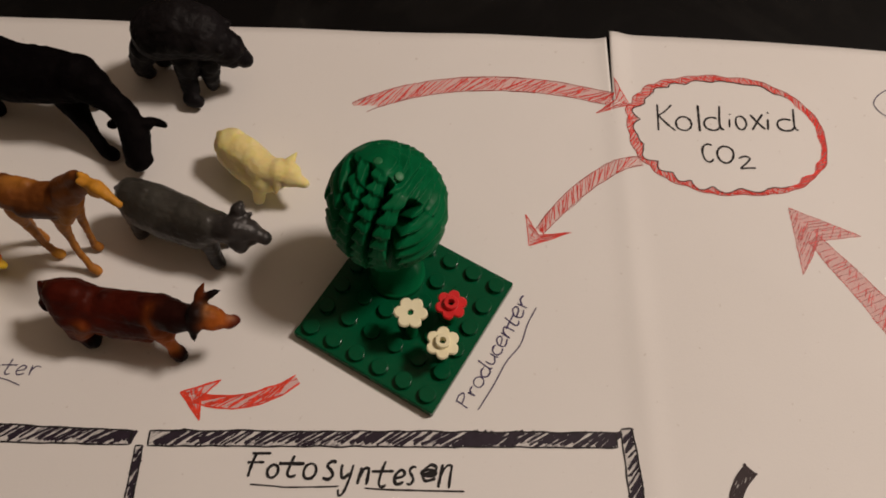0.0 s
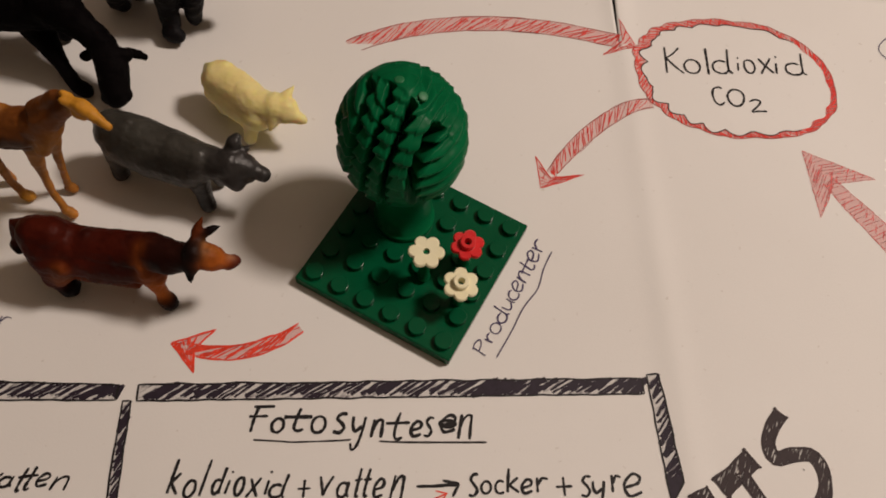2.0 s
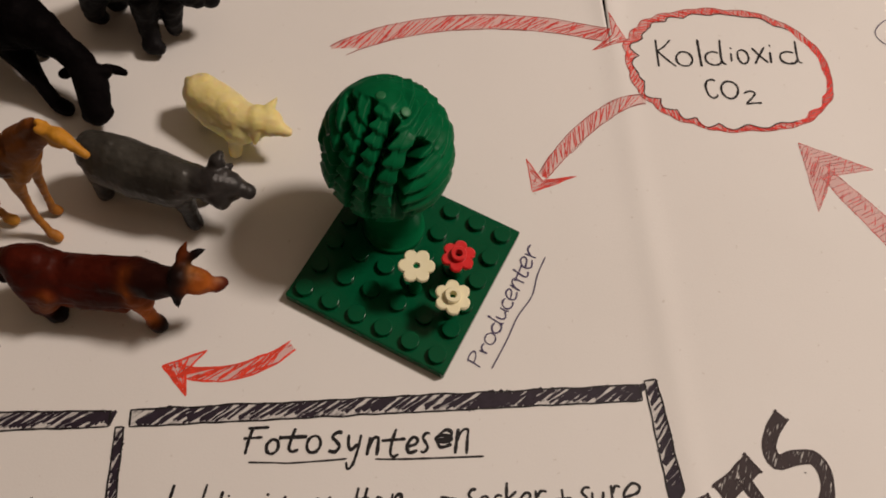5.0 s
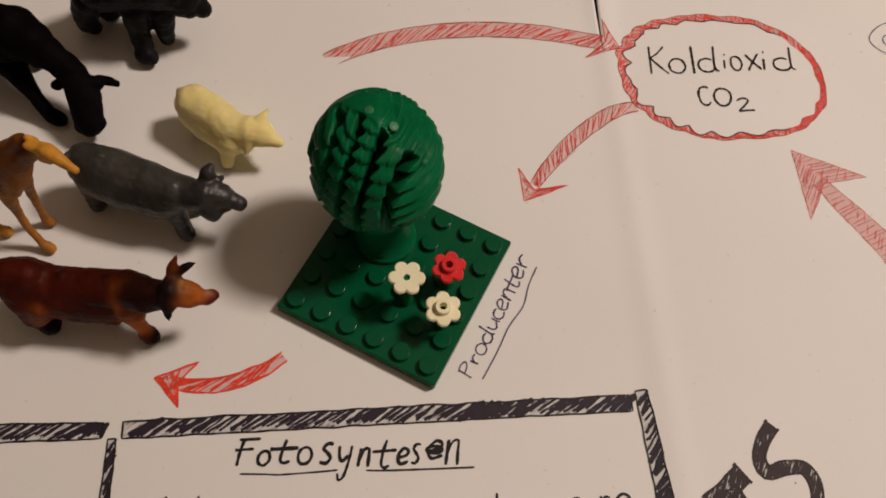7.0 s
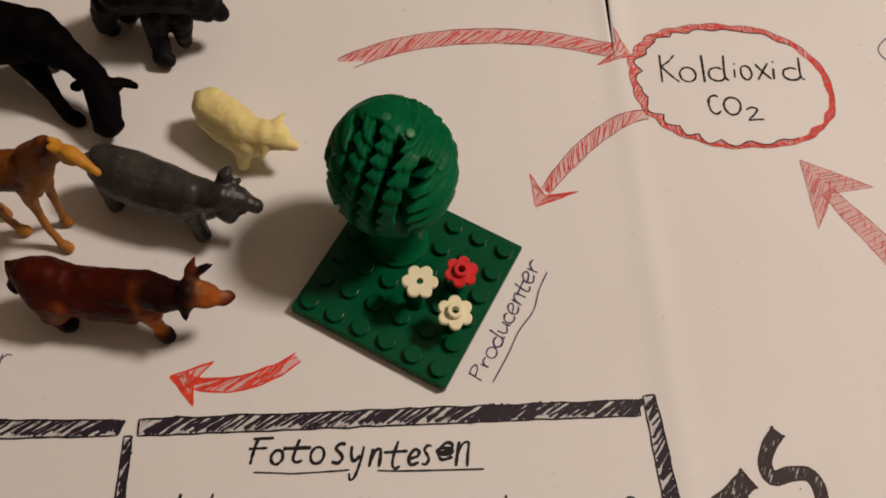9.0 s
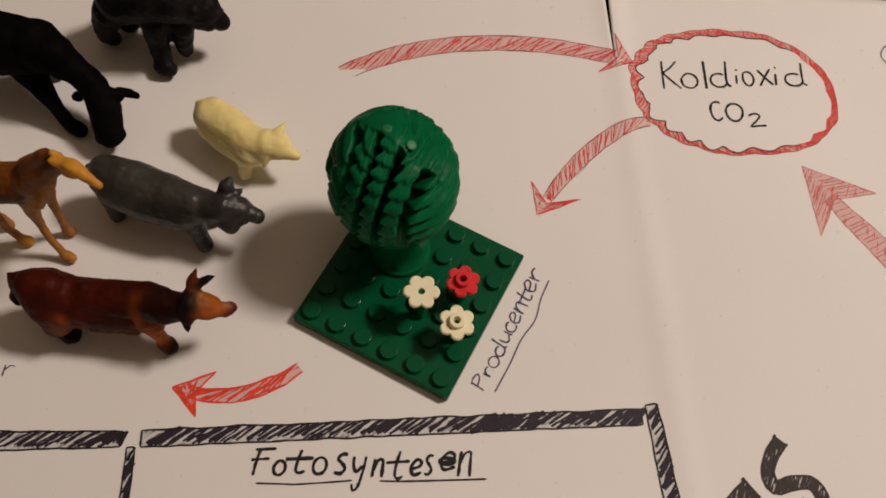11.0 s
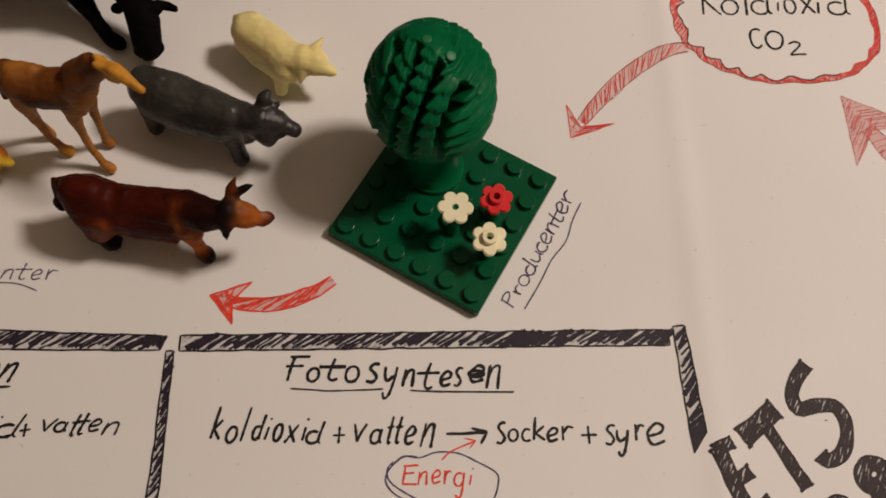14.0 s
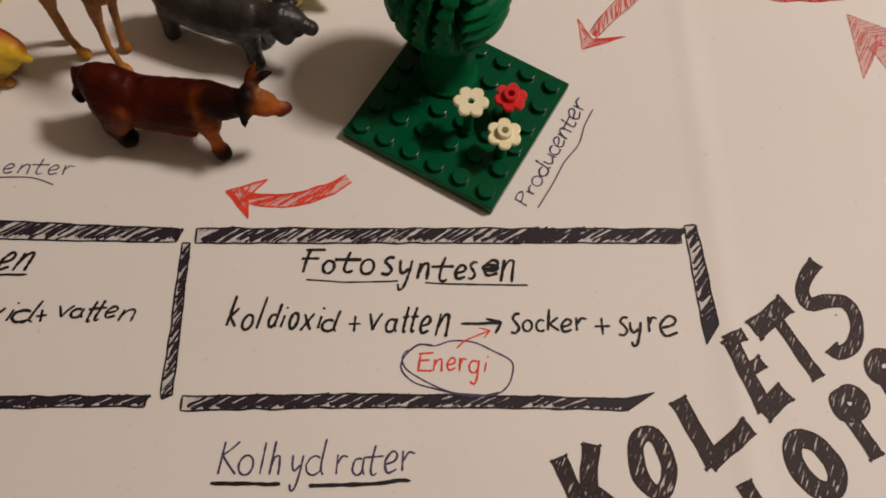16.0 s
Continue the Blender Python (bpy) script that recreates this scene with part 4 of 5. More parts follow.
def toy_tree():
    ob = new("toy_tree")
    ob.location = (TREE_AT[0] * MM, TREE_AT[1] * MM, (PLATE_H + 0.3) * MM)
    tagged(ob, "green plastic toy tree with a round layered crown on the plate", "toy tree")
    lean = (-1.7 / 34, 3.7 / 34)
    bm = bmesh.new()
    lathe(bm, [(r * MM, z * MM) for r, z in ((8.5, 0.0), (8.6, 0.3), (8.6, 1.5), (8.4, 1.8), (7.9, 2.0), (7.8, 8), (7.7, 12), (8.2, 16), (9.5, 20), (11.0, 24))], 56)
    for v in bm.verts:
        v.co.x += lean[0] * v.co.z
        v.co.y += lean[1] * v.co.z
    part("trunk", bm, GREEN, ob, smooth=True)
    R, tall, zc, n, m = 16.95, 1.19, 33.9, 420, 240
    smooth_way = Vector((0.57, 0.73, 0.37)).normalized()
    notch = Vector((-0.01, 0.6, 0.8)).normalized()
    bm = bmesh.new()
    rings = []
    for j in range(m + 1):
        lat = -math.pi / 2 + math.pi * j / m
        ring = []
        for i in range(n):
            az = 2 * math.pi * i / n
            p = Vector((math.cos(lat) * math.cos(az), math.cos(lat) * math.sin(az), math.sin(lat)))
            x, y, z = p
            # leaves lie in level layers, and steep furrows part them
            u = 1.51 + 1.934 * x - 0.696 * y - 0.046 * z - 0.242 * x * y - 0.064 * y * z + 0.589 * x * z + 0.539 * y * y - 0.697 * x * x
            k = math.floor(u + 0.5)
            fu = u - k + 0.05 * noise.noise(5 * p)
            fz = ((lat + 0.03) / 0.205 + 0.17 * k + 0.22 * noise.noise(2.5 * p)) % 1.0
            tooth = ease(min(fz / 0.78, (1 - fz) / 0.22))
            low = ease((0.30 - p.dot(smooth_way) + 0.05 * noise.noise(6 * p)) / 0.08)
            bottom = ease((z + 0.80) / 0.25)
            left, right = 0.21 + 0.07 * tooth, 0.10 + 0.19 * tooth
            furrow = ease((fu + left) / 0.13) * ease((right - fu) / 0.11) * low * bottom * ease((0.70 - x) / 0.10) * ease((0.35 - y) / 0.3) * (0.16 + 0.84 * ease((x + 0.84) / 0.26)) * (0.25 + 0.75 * ease((-0.28 * y + 0.96 * z + 0.45) / 0.35))
            beyond = ease((u - 3.15) / 0.2) * ease((0.55 - y) / 0.3)
            r = R - 7.0 * furrow - (0.55 + 0.95 * beyond) * (tooth if tooth < 1 else 1) * low * bottom
            comb = ((0.75 * z - 0.55 * x + 0.35 * y) / 0.135 + 0.3 * noise.noise(3 * p)) % 1.0
            r -= (1 - low) * ease((x - 0.02) / 0.30) * (0.5 * tooth + 0.95 * min(comb / 0.8, (1 - comb) / 0.2))
            r -= (1 - low) * 0.35 * ease((0.25 - x) / 0.3) * ease((y - 0.35) / 0.3) * tooth
            r -= 0.8 * ease((0.115 - abs((p - notch).dot(Vector((1, 0, 0))))) / 0.02) * ease((0.10 - abs(p.dot(notch.cross(Vector((1, 0, 0)))))) / 0.03) * (1 if p.dot(notch) > 0 else 0)
            r += 0.10 * noise.noise(8 * p) + 0.20 * noise.noise(2 * p + Vector((4, 0, 0)))
            ring.append(bm.verts.new(((r * x + lean[0] * zc) * MM, (r * y + lean[1] * zc) * MM, (zc + r * tall * z) * MM)))
        rings.append(ring)
    for a, b in zip(rings, rings[1:]):
        for k in range(n):
            bm.faces.new((a[k], a[(k + 1) % n], b[(k + 1) % n], b[k]))
    bmesh.ops.remove_doubles(bm, verts=rings[0] + rings[-1], dist=0.00002)
    crown = part("crown", bm, GREEN, ob, smooth=True)
    for way in ((-0.08, 0.08, 0.99), (0.245, -0.155, 0.955)):
        p = Vector(way).normalized()
        up = Vector((p.x, p.y, p.z / tall)).normalized()
        bm = bmesh.new()
        lathe(bm, [(1.2 * MM, -0.5 * MM), (1.2 * MM, 0.10 * MM), (0.95 * MM, 0.2 * MM)], 20)
        bm.transform(up.to_track_quat("Z", "Y").to_matrix().to_4x4())
        bmesh.ops.translate(bm, verts=bm.verts[:], vec=(Vector((R * p.x + lean[0] * zc, R * p.y + lean[1] * zc, zc + R * tall * p.z))) * MM)
        part("mould_mark", bm, GREEN_PALE, crown, "small pale round mould mark", smooth=True)
    return ob


toy_tree()


def flower(x, y, z, size, mat, label, stud):
    ob = new("toy_flower")
    ob.location = (x * MM, y * MM, (PLATE_H + 0.3) * MM)
    tagged(ob, label, "toy flower", group="flowers on the plate")
    top = z - PLATE_H - 0.3
    turn = (0.26 if stud else 0.78) + 0.11 * x
    bm = bmesh.new()
    lower, upper, rim, hole, hole_low = [], [], [], [], []
    n = 96
    for i in range(n):
        th = 2 * math.pi * i / n
        phi = (th + turn + math.pi / 6) % (math.pi / 3) - math.pi / 6
        r = size / 2 * (0.63 * math.cos(phi) + math.sqrt(0.37**2 - (0.63 * math.sin(phi)) ** 2))
        c, s = math.cos(th) * MM, math.sin(th) * MM
        lower.append(bm.verts.new((r * c, r * s, (top - 1.15) * MM)))
        rim.append(bm.verts.new((r * c, r * s, (top - 0.25) * MM)))
        upper.append(bm.verts.new(((r - 0.3) * c, (r - 0.3) * s, top * MM)))
        hole.append(bm.verts.new((0.9 * c, 0.9 * s, (top - 0.1) * MM)))
        hole_low.append(bm.verts.new((0.85 * c, 0.85 * s, (top - 1.15) * MM)))
    for a, b in ((lower, rim), (rim, upper), (upper, hole), (hole, hole_low), (hole_low, lower)):
        for k in range(n):
            bm.faces.new((a[k], a[(k + 1) % n], b[(k + 1) % n], b[k]))
    part("petals", bm, mat, ob)
    if stud:
        bm = bmesh.new()
        rows = ((2.1, -0.2), (2.1, 1.3), (1.95, 1.5), (1.0, 1.5), (0.95, -1.1))
        rings = [[bm.verts.new((r * math.cos(2 * math.pi * k / 30) * MM, r * math.sin(2 * math.pi * k / 30) * MM, (top + z1) * MM)) for k in range(30)] for r, z1 in rows]
        for a, b in zip(rings, rings[1:]):
            for k in range(30):
                bm.faces.new((a[k], a[(k + 1) % 30], b[(k + 1) % 30], b[k]))
        part("centre_stud", bm, mat, ob)
    bm = bmesh.new()
    lathe(bm, [(1.9 * MM, 1.6 * MM), (1.5 * MM, 3.0 * MM), (1.3 * MM, (top - 1.2) * MM), (0.65 * MM, (top - 0.9) * MM)], 18)
    part("stem", bm, GREEN, ob)
    return ob


flower(-6.5, 24.1, 19.6, 9.5, CREAM, "cream plastic toy flower with six round petals", False)
flower(4.8, 28.8, 15.0, 9.2, RED, "red plastic toy flower with six petals", True)
flower(2.6, 17.0, 15.4, 9.6, CREAM, "cream plastic toy flower with a raised centre", True)


# ---- toy animals: each one moulded piece ----
def toy(name, label, mat, limbs, voxel=0.5, smooth=6, lumpy=1.0):
    """Limbs: (colour, then joints of x, y, z, radius in millimetres). They are merged into one moulded body."""
    bm = bmesh.new()
    bones = []
    for colour, *joints in limbs:
        for a, b in zip(joints, joints[1:]) if len(joints) > 1 else [(joints[0], joints[0])]:
            bones.append((colour, a, b))
            pa, pb = Vector(a[:3]), Vector(b[:3])
            axis = pb - pa
            turn = (axis if axis.length > 1e-4 else Vector((0, 0, 1))).to_track_quat("Z", "Y").to_matrix().to_4x4()
            rings = []
            for centre, r, arc in ((pa, a[3], range(-6, 1)), (pb, b[3], range(0, 7))):
                for k in arc:
                    ang = math.pi / 2 * k / 6
                    rr, zz = max(r * math.cos(ang), r * 0.03), r * math.sin(ang)
                    rings.append([bm.verts.new(centre + turn @ Vector((rr * math.cos(2 * math.pi * i / 16), rr * math.sin(2 * math.pi * i / 16), zz))) for i in range(16)])
            for ra, rb in zip(rings, rings[1:]):
                for i in range(16):
                    bm.faces.new((ra[i], ra[(i + 1) % 16], rb[(i + 1) % 16], rb[i]))
            bm.faces.new(rings[0][::-1])
            bm.faces.new(rings[-1])
    base = bpy.data.meshes.new("rough_body")
    bm.to_mesh(base)
    bm.free()
    rough = new("rough_body", base)
    re = rough.modifiers.new("merge", "REMESH")
    re.mode, re.voxel_size = "VOXEL", voxel
    sm = rough.modifiers.new("smooth", "SMOOTH")
    sm.factor, sm.iterations = 0.5, smooth
    dg = bpy.context.evaluated_depsgraph_get()
    dg.update()
    me = bpy.data.meshes.new_from_object(rough.evaluated_get(dg))
    bpy.data.objects.remove(rough)
    bpy.data.meshes.remove(base)
    me.name = name
    co = np.empty(len(me.vertices) * 3)
    me.vertices.foreach_get("co", co)
    co = co.reshape(-1, 3)
    total, colour_sum = np.zeros(len(co)), np.zeros((len(co), 3))
    for colour, a, b in bones:
        pa, pb = np.array(a[:3]), np.array(b[:3])
        ab = pb - pa
        t = np.clip((co - pa) @ ab / max(ab @ ab, 1e-6), 0, 1)
        d = np.linalg.norm(co - pa - t[:, None] * ab, axis=1) - (a[3] + (b[3] - a[3]) * t)
        w = np.exp(-np.clip(d, -3, 30) / 0.55)
        total += w
        colour_sum += w[:, None] * np.array(colour)
    paint = np.ones((len(co), 4))
    paint[:, :3] = colour_sum / total[:, None]
    normal = np.empty(len(me.vertices) * 3)
    me.vertices.foreach_get("normal", normal)
    lumps = np.array([0.30 * noise.noise(Vector(p) * 0.33) + 0.16 * noise.noise(Vector(p) * 0.85 + Vector((7, 0, 0))) + 0.07 * noise.noise(Vector(p) * 1.9) for p in co.tolist()])
    co += normal.reshape(-1, 3) * lumps[:, None] * lumpy * 0.7
    low = co[:, 2].min()
    mid = (co.min(0) + co.max(0)) / 2
    co -= (mid[0], mid[1], low)
    me.vertices.foreach_set("co", (co * MM).ravel())
    layer = me.color_attributes.new("paint", "FLOAT_COLOR", "POINT")
    layer.data.foreach_set("color", paint.ravel())
    me.materials.clear()
    me.materials.append(mat)
    me.polygons.foreach_set("use_smooth", [True] * len(me.polygons))
    ob = new(name, me)
    ob.location = (mid[0] * MM, mid[1] * MM, 0.0003)
    return tagged(ob, label, "toy animal", group="toy animals on the paper")


RUST = (0.085, 0.019, 0.005)
DARK_BROWN, MID_BROWN, TAN, HORN = (0.056, 0.0074, 0.0034), (0.066, 0.0082, 0.0038), (0.30, 0.078, 0.012), (0.0052, 0.004, 0.005)
GINGER = (0.46, 0.135, 0.022)


def brown_cow():
    limbs = [
        (DARK_BROWN, (-101.6, 25.8, 18.4, 6.4), (-93.5, 24.8, 17.6, 4.9), (-84, 23.6, 18.2, 5.0), (-76, 22.6, 18.8, 5.2)),
        (DARK_BROWN, (-103.2, 26.2, 21.0, 4.8), (-99.4, 25.6, 21.4, 4.6)),
        (MID_BROWN, (-101, 24.0, 15.4, 6.0), (-94, 23.4, 14.8, 5.4), (-84, 22.2, 14.4, 5.6), (-77, 21.4, 15, 5.4)),
        (RUST, (-97.4, 20.0, 15.6, 3.0), (-99.6, 20.0, 10, 3.0)),
        (RUST, (-90, 19.6, 12.4, 2.6), (-82, 19.2, 12.6, 2.6)),
        (TAN, (-76.6, 21.6, 22.4, 1.6), (-76.8, 19.2, 19.6, 2.2), (-76.4, 18.4, 16.4, 2.6)),
        (GINGER, (-76.2, 18.9, 15.0, 2.6), (-76.0, 18.4, 11.5, 2.5), (-75.4, 17.8, 7, 1.9), (-74.8, 17.2, 4.8, 1.7)),
    ]
    limbs += [
        (HORN, (-74.7, 16.9, 3.4, 2.2), (-73.7, 16.5, 2.2, 2.5)),
        (TAN, (-77, 25.6, 13, 3.6), (-78, 26.4, 8, 2.6), (-78.5, 26.6, 4.4, 2.1)),
        (HORN, (-78.5, 26.6, 3.2, 2.3), (-77.8, 26.6, 1.8, 2.5)),
        (MID_BROWN, (-101.2, 21.8, 12.5, 4.2), (-102.6, 20.8, 7.6, 2.7), (-101.8, 20.6, 4.6, 2.2)),
        (HORN, (-101.2, 20.9, 3.8, 2.5), (-100.0, 20.5, 2.6, 3.1)),
        (MID_BROWN, (-102, 28.4, 13, 4.0), (-104.6, 29.2, 8, 2.8), (-104.8, 29.4, 4.4, 2.1)),
        (HORN, (-104.8, 29.4, 3.4, 2.3), (-104.2, 29.4, 1.8, 2.5)),
    ]
    limbs += [
        ((0.020, 0.005, 0.0035), (-74.6, 22.0, 19.6, 5.0), (-70.3, 20.1, 21, 4.6), (-66.4, 19.4, 22.4, 3.7)),
        (TAN, (-62.0, 19.6, 23, 3.4), (-59.8, 19.5, 22.2, 3.4)),
        (TAN, (-59.0, 19.2, 21.6, 3.0), (-57.1, 19.3, 20.6, 2.1)),
        ((0.15, 0.016, 0.010), (-55.8, 19.6, 19.8, 1.9), (-54.6, 20.3, 19.2, 1.7)),
        ((0.15, 0.016, 0.010), (-56.5, 19.3, 18.6, 1.3), (-54.8, 19.6, 18.4, 1.1)),
        (HORN, (-62.8, 22.9, 25.4, 1.9), (-63.5, 19.1, 25.4, 2.6), (-64.4, 17.1, 22.6, 2.4)),
    ]
    limbs += [
        (HORN, (-64.4, 16.3, 22.2, 1.4), (-64.5, 14.9, 21, 1.0), (-64.4, 13.8, 20, 0.4)),
        ((0.13, 0.030, 0.008), (-63.0, 23.2, 27, 1.4), (-62.5, 24.6, 28.5, 1.1), (-61.3, 25.8, 30.5, 0.4)),
        (HORN, (-61.6, 23.1, 26.6, 1.3), (-59.8, 24.2, 27.6, 1.0), (-58.1, 24.8, 28, 0.6), (-57.4, 25.1, 28, 0.3)),
        (DARK_BROWN, (-104.4, 28.6, 21, 2.4), (-107.2, 28.6, 20.4, 2.0), (-109.4, 29.2, 20, 1.4), (-110.0, 29.9, 20.4, 0.9)),
        (DARK_BROWN, (-109.1, 28.5, 19, 1.8), (-109.2, 27.4, 16.5, 1.6), (-110.2, 26.6, 15, 1.5)),
        (HORN, (-110.6, 26.1, 14.6, 1.1), (-109.6, 25.4, 13.6, 1.3), (-109.2, 25.3, 13.2, 0.9)),
        (TAN, (-97.6, 19.6, 16.0, 2.0), (-98.8, 19.2, 11.6, 2.2), (-100.0, 19.8, 8.0, 1.9)),
        ((0.20, 0.042, 0.008), (-94.8, 20.9, 9.5, 2.0), (-87.2, 20.1, 9.2, 2.1), (-80.9, 19.1, 9.2, 2.0)),
        (TAN, (-75.3, 20.8, 17, 2.4), (-74.8, 18.6, 12.5, 2.5)),
        ((0.018, 0.004, 0.003), (-79.6, 23.4, 22.6, 1.2), (-79.7, 20.4, 19.5, 2.6)),
        ((0.018, 0.004, 0.003), (-90.8, 25.4, 21, 2.1), (-90.6, 22.6, 18.5, 2.6)),
        ((0.36, 0.12, 0.02), (-59.6, 20.2, 25.4, 0.9), (-57.9, 19.7, 24.6, 0.7)),
        (HORN, (-60.3, 19.4, 26, 0.5)),
        # pale dab: a painted highlight on the muzzle
        ((0.55, 0.30, 0.16), (-55.6, 19.9, 21.6, 0.5), (-54.9, 20.0, 21.3, 0.4)),
        ((0.05, 0.010, 0.008), (-54.4, 18.8, 20.0, 0.8), (-53.8, 19.6, 20.0, 0.7)),
        ((0.60, 0.30, 0.12), (-61.2, 21.2, 25.6, 0.7), (-61.0, 19.2, 25.6, 0.6)),
    ]
    toy("toy_cow", "brown plastic toy cow with black horns and hooves", TOY_BROWN, limbs, 0.45, 6, 1.3)


GREY, GREY_DARK = (0.046, 0.046, 0.041), (0.034, 0.033, 0.033)


def grey_hippo():
    limbs = [
        (GREY, (-90.6, 60.6, 17.2, 6.0), (-84, 57.9, 17.4, 6.6), (-74.6, 53.8, 17, 6.5), (-68, 51.2, 17, 5.8)),
        (GREY, (-91.4, 61.2, 18.6, 4.8), (-86, 59.2, 19.6, 4.8)),
        (GREY, (-73, 53.2, 18.6, 5.6), (-66.4, 50.6, 19, 4.8)),
        (GREY, (-88.5, 58.6, 15.6, 6.6), (-80, 55.2, 15.0, 7.0), (-70.5, 51.6, 15.0, 6.4)),
        (GREY, (-88, 58.0, 14.2, 5.6), (-80, 54.8, 13.6, 5.8), (-71, 51.4, 13.6, 5.4)),
        (GREY_DARK, (-65.0, 50.6, 18.6, 4.7), (-60.9, 49.2, 19, 4.3)),
        (GREY_DARK, (-58.8, 49.2, 19.4, 4.7), (-55.0, 48.8, 18.8, 3.9)),
    ]
    limbs += [
        (GREY_DARK, (-53.4, 48.6, 18.5, 3.0), (-51.0, 47.8, 18, 2.2), (-50.0, 47.4, 17.8, 2.2)),
        (GREY_DARK, (-55.9, 46.8, 16, 1.7), (-53.5, 47.1, 16, 1.3)),
        (GREY_DARK, (-58.6, 52.0, 22, 1.8), (-57.4, 53.2, 24, 2.1), (-56.6, 54.2, 25, 1.4), (-56.5, 54.6, 25.4, 0.9)),
        (GREY_DARK, (-54.9, 52.3, 22, 0.9), (-53.9, 52.7, 22.5, 0.7)),
        (GREY_DARK, (-59.0, 47.3, 19.4, 1.9), (-58.4, 46.2, 17.6, 2.7), (-57.0, 45.4, 16.6, 2.5)),
        (GREY_DARK, (-55.6, 50.3, 22, 1.3), (-55.1, 48.7, 21.8, 1.1)),
        (GREY_DARK, (-54.5, 46.9, 20.6, 1.1), (-53.8, 46.7, 19.6, 1.0)),
        (GREY, (-90.8, 62.5, 20.5, 2.3), (-79.5, 57.6, 21, 2.3), (-67.0, 51.8, 20.8, 2.1)),
        (GREY_DARK, (-91.4, 58.0, 11.5, 3.8), (-92.4, 57.2, 6, 2.6), (-92.6, 56.8, 2.4, 2.5)),
        # near foreleg: the body's shade is put into its darker colour
        ((0.013, 0.012, 0.012), (-68.6, 49.6, 11.6, 3.6), (-67.8, 48.0, 6, 2.3), (-67.0, 46.8, 2.4, 2.4)),
    ]
    limbs += [
        (GREY_DARK, (-88.6, 63.4, 12.5, 3.6), (-88.2, 64.4, 6, 2.5), (-88, 64.6, 2.4, 2.4)),
        (GREY_DARK, (-65.6, 54.0, 12, 3.6), (-64.8, 55.0, 6, 2.4), (-64.4, 55.4, 2.4, 2.3)),
        (GREY_DARK, (-96.2, 63.2, 18, 1.2), (-97, 63.6, 14, 1.0)),
    ]
    toy("toy_hippo", "grey plastic toy hippo with small round ears", TOY_GREY, limbs, 0.45, 7, 1.1)


IVORY = (0.83, 0.73, 0.34)


def cream_pig():
    limbs = [
        (IVORY, (-66.0, 83.6, 12.4, 5.5), (-60.7, 80.0, 12.4, 5.8), (-54.8, 74.8, 12.2, 5.4)),
        (IVORY, (-65.4, 82.2, 10.4, 5.6), (-60.6, 78.4, 9.8, 6.0), (-54.6, 73.6, 10.2, 5.4)),
        (IVORY, (-66.6, 84.2, 13.4, 4.4), (-62.6, 81.6, 14.2, 4.2)),
        (IVORY, (-53.6, 74.4, 12.8, 5.0), (-50.3, 72.9, 13.2, 4.2)),
        (IVORY, (-49.2, 73.0, 13.6, 4.6), (-46.3, 72.4, 13.6, 4.1)),
        (IVORY, (-44.4, 71.1, 13.2, 2.9), (-41.8, 69.9, 12.8, 1.7), (-41.0, 69.6, 12.8, 1.4)),
        (IVORY, (-47.0, 74.1, 16, 1.9), (-45.2, 75.7, 17, 1.3), (-43.8, 77.8, 17.6, 0.5)),
        (IVORY, (-49.5, 69.5, 13, 1.6), (-50.3, 68.4, 11.2, 1.1), (-50.5, 67.7, 10.2, 0.6)),
        (IVORY, (-66.6, 81.2, 7, 2.5), (-66.0, 80.6, 2.0, 1.8)),
    ]
    limbs += [
        (IVORY, (-56.4, 72.2, 7, 2.7), (-57.4, 70.2, 2.0, 1.9)),
        (IVORY, (-63.4, 85.8, 7, 2.7), (-62.6, 85.8, 2.2, 2.0)),
        (IVORY, (-51.6, 76.6, 7, 2.5), (-51.0, 77.0, 2.0, 1.8)),
        (IVORY, (-68.0, 85.6, 14, 1.6), (-69.6, 86.6, 14.4, 1.3), (-70.0, 85.6, 13.6, 1.1)),
        (IVORY, (-66.0, 85.4, 13.4, 3.8), (-64.6, 84.6, 14.6, 3.6)),
        (IVORY, (-58.4, 77.6, 14.8, 3.6), (-56.0, 75.8, 14.6, 3.4)),
        (IVORY, (-57.2, 72.8, 11.0, 3.2), (-57.2, 72.0, 8.0, 2.6)),
    ]
    toy("toy_pig", "cream coloured soft plastic toy pig", TOY_CREAM, limbs, 0.45, 4, 0.9)


FOAL_DARK, FOAL_MID = (0.036, 0.0108, 0.003), (0.17, 0.055, 0.010)
OCHRE, OCHRE_DARK, GOLD = (0.40, 0.165, 0.026), (0.10, 0.030, 0.007), (0.58, 0.28, 0.03)


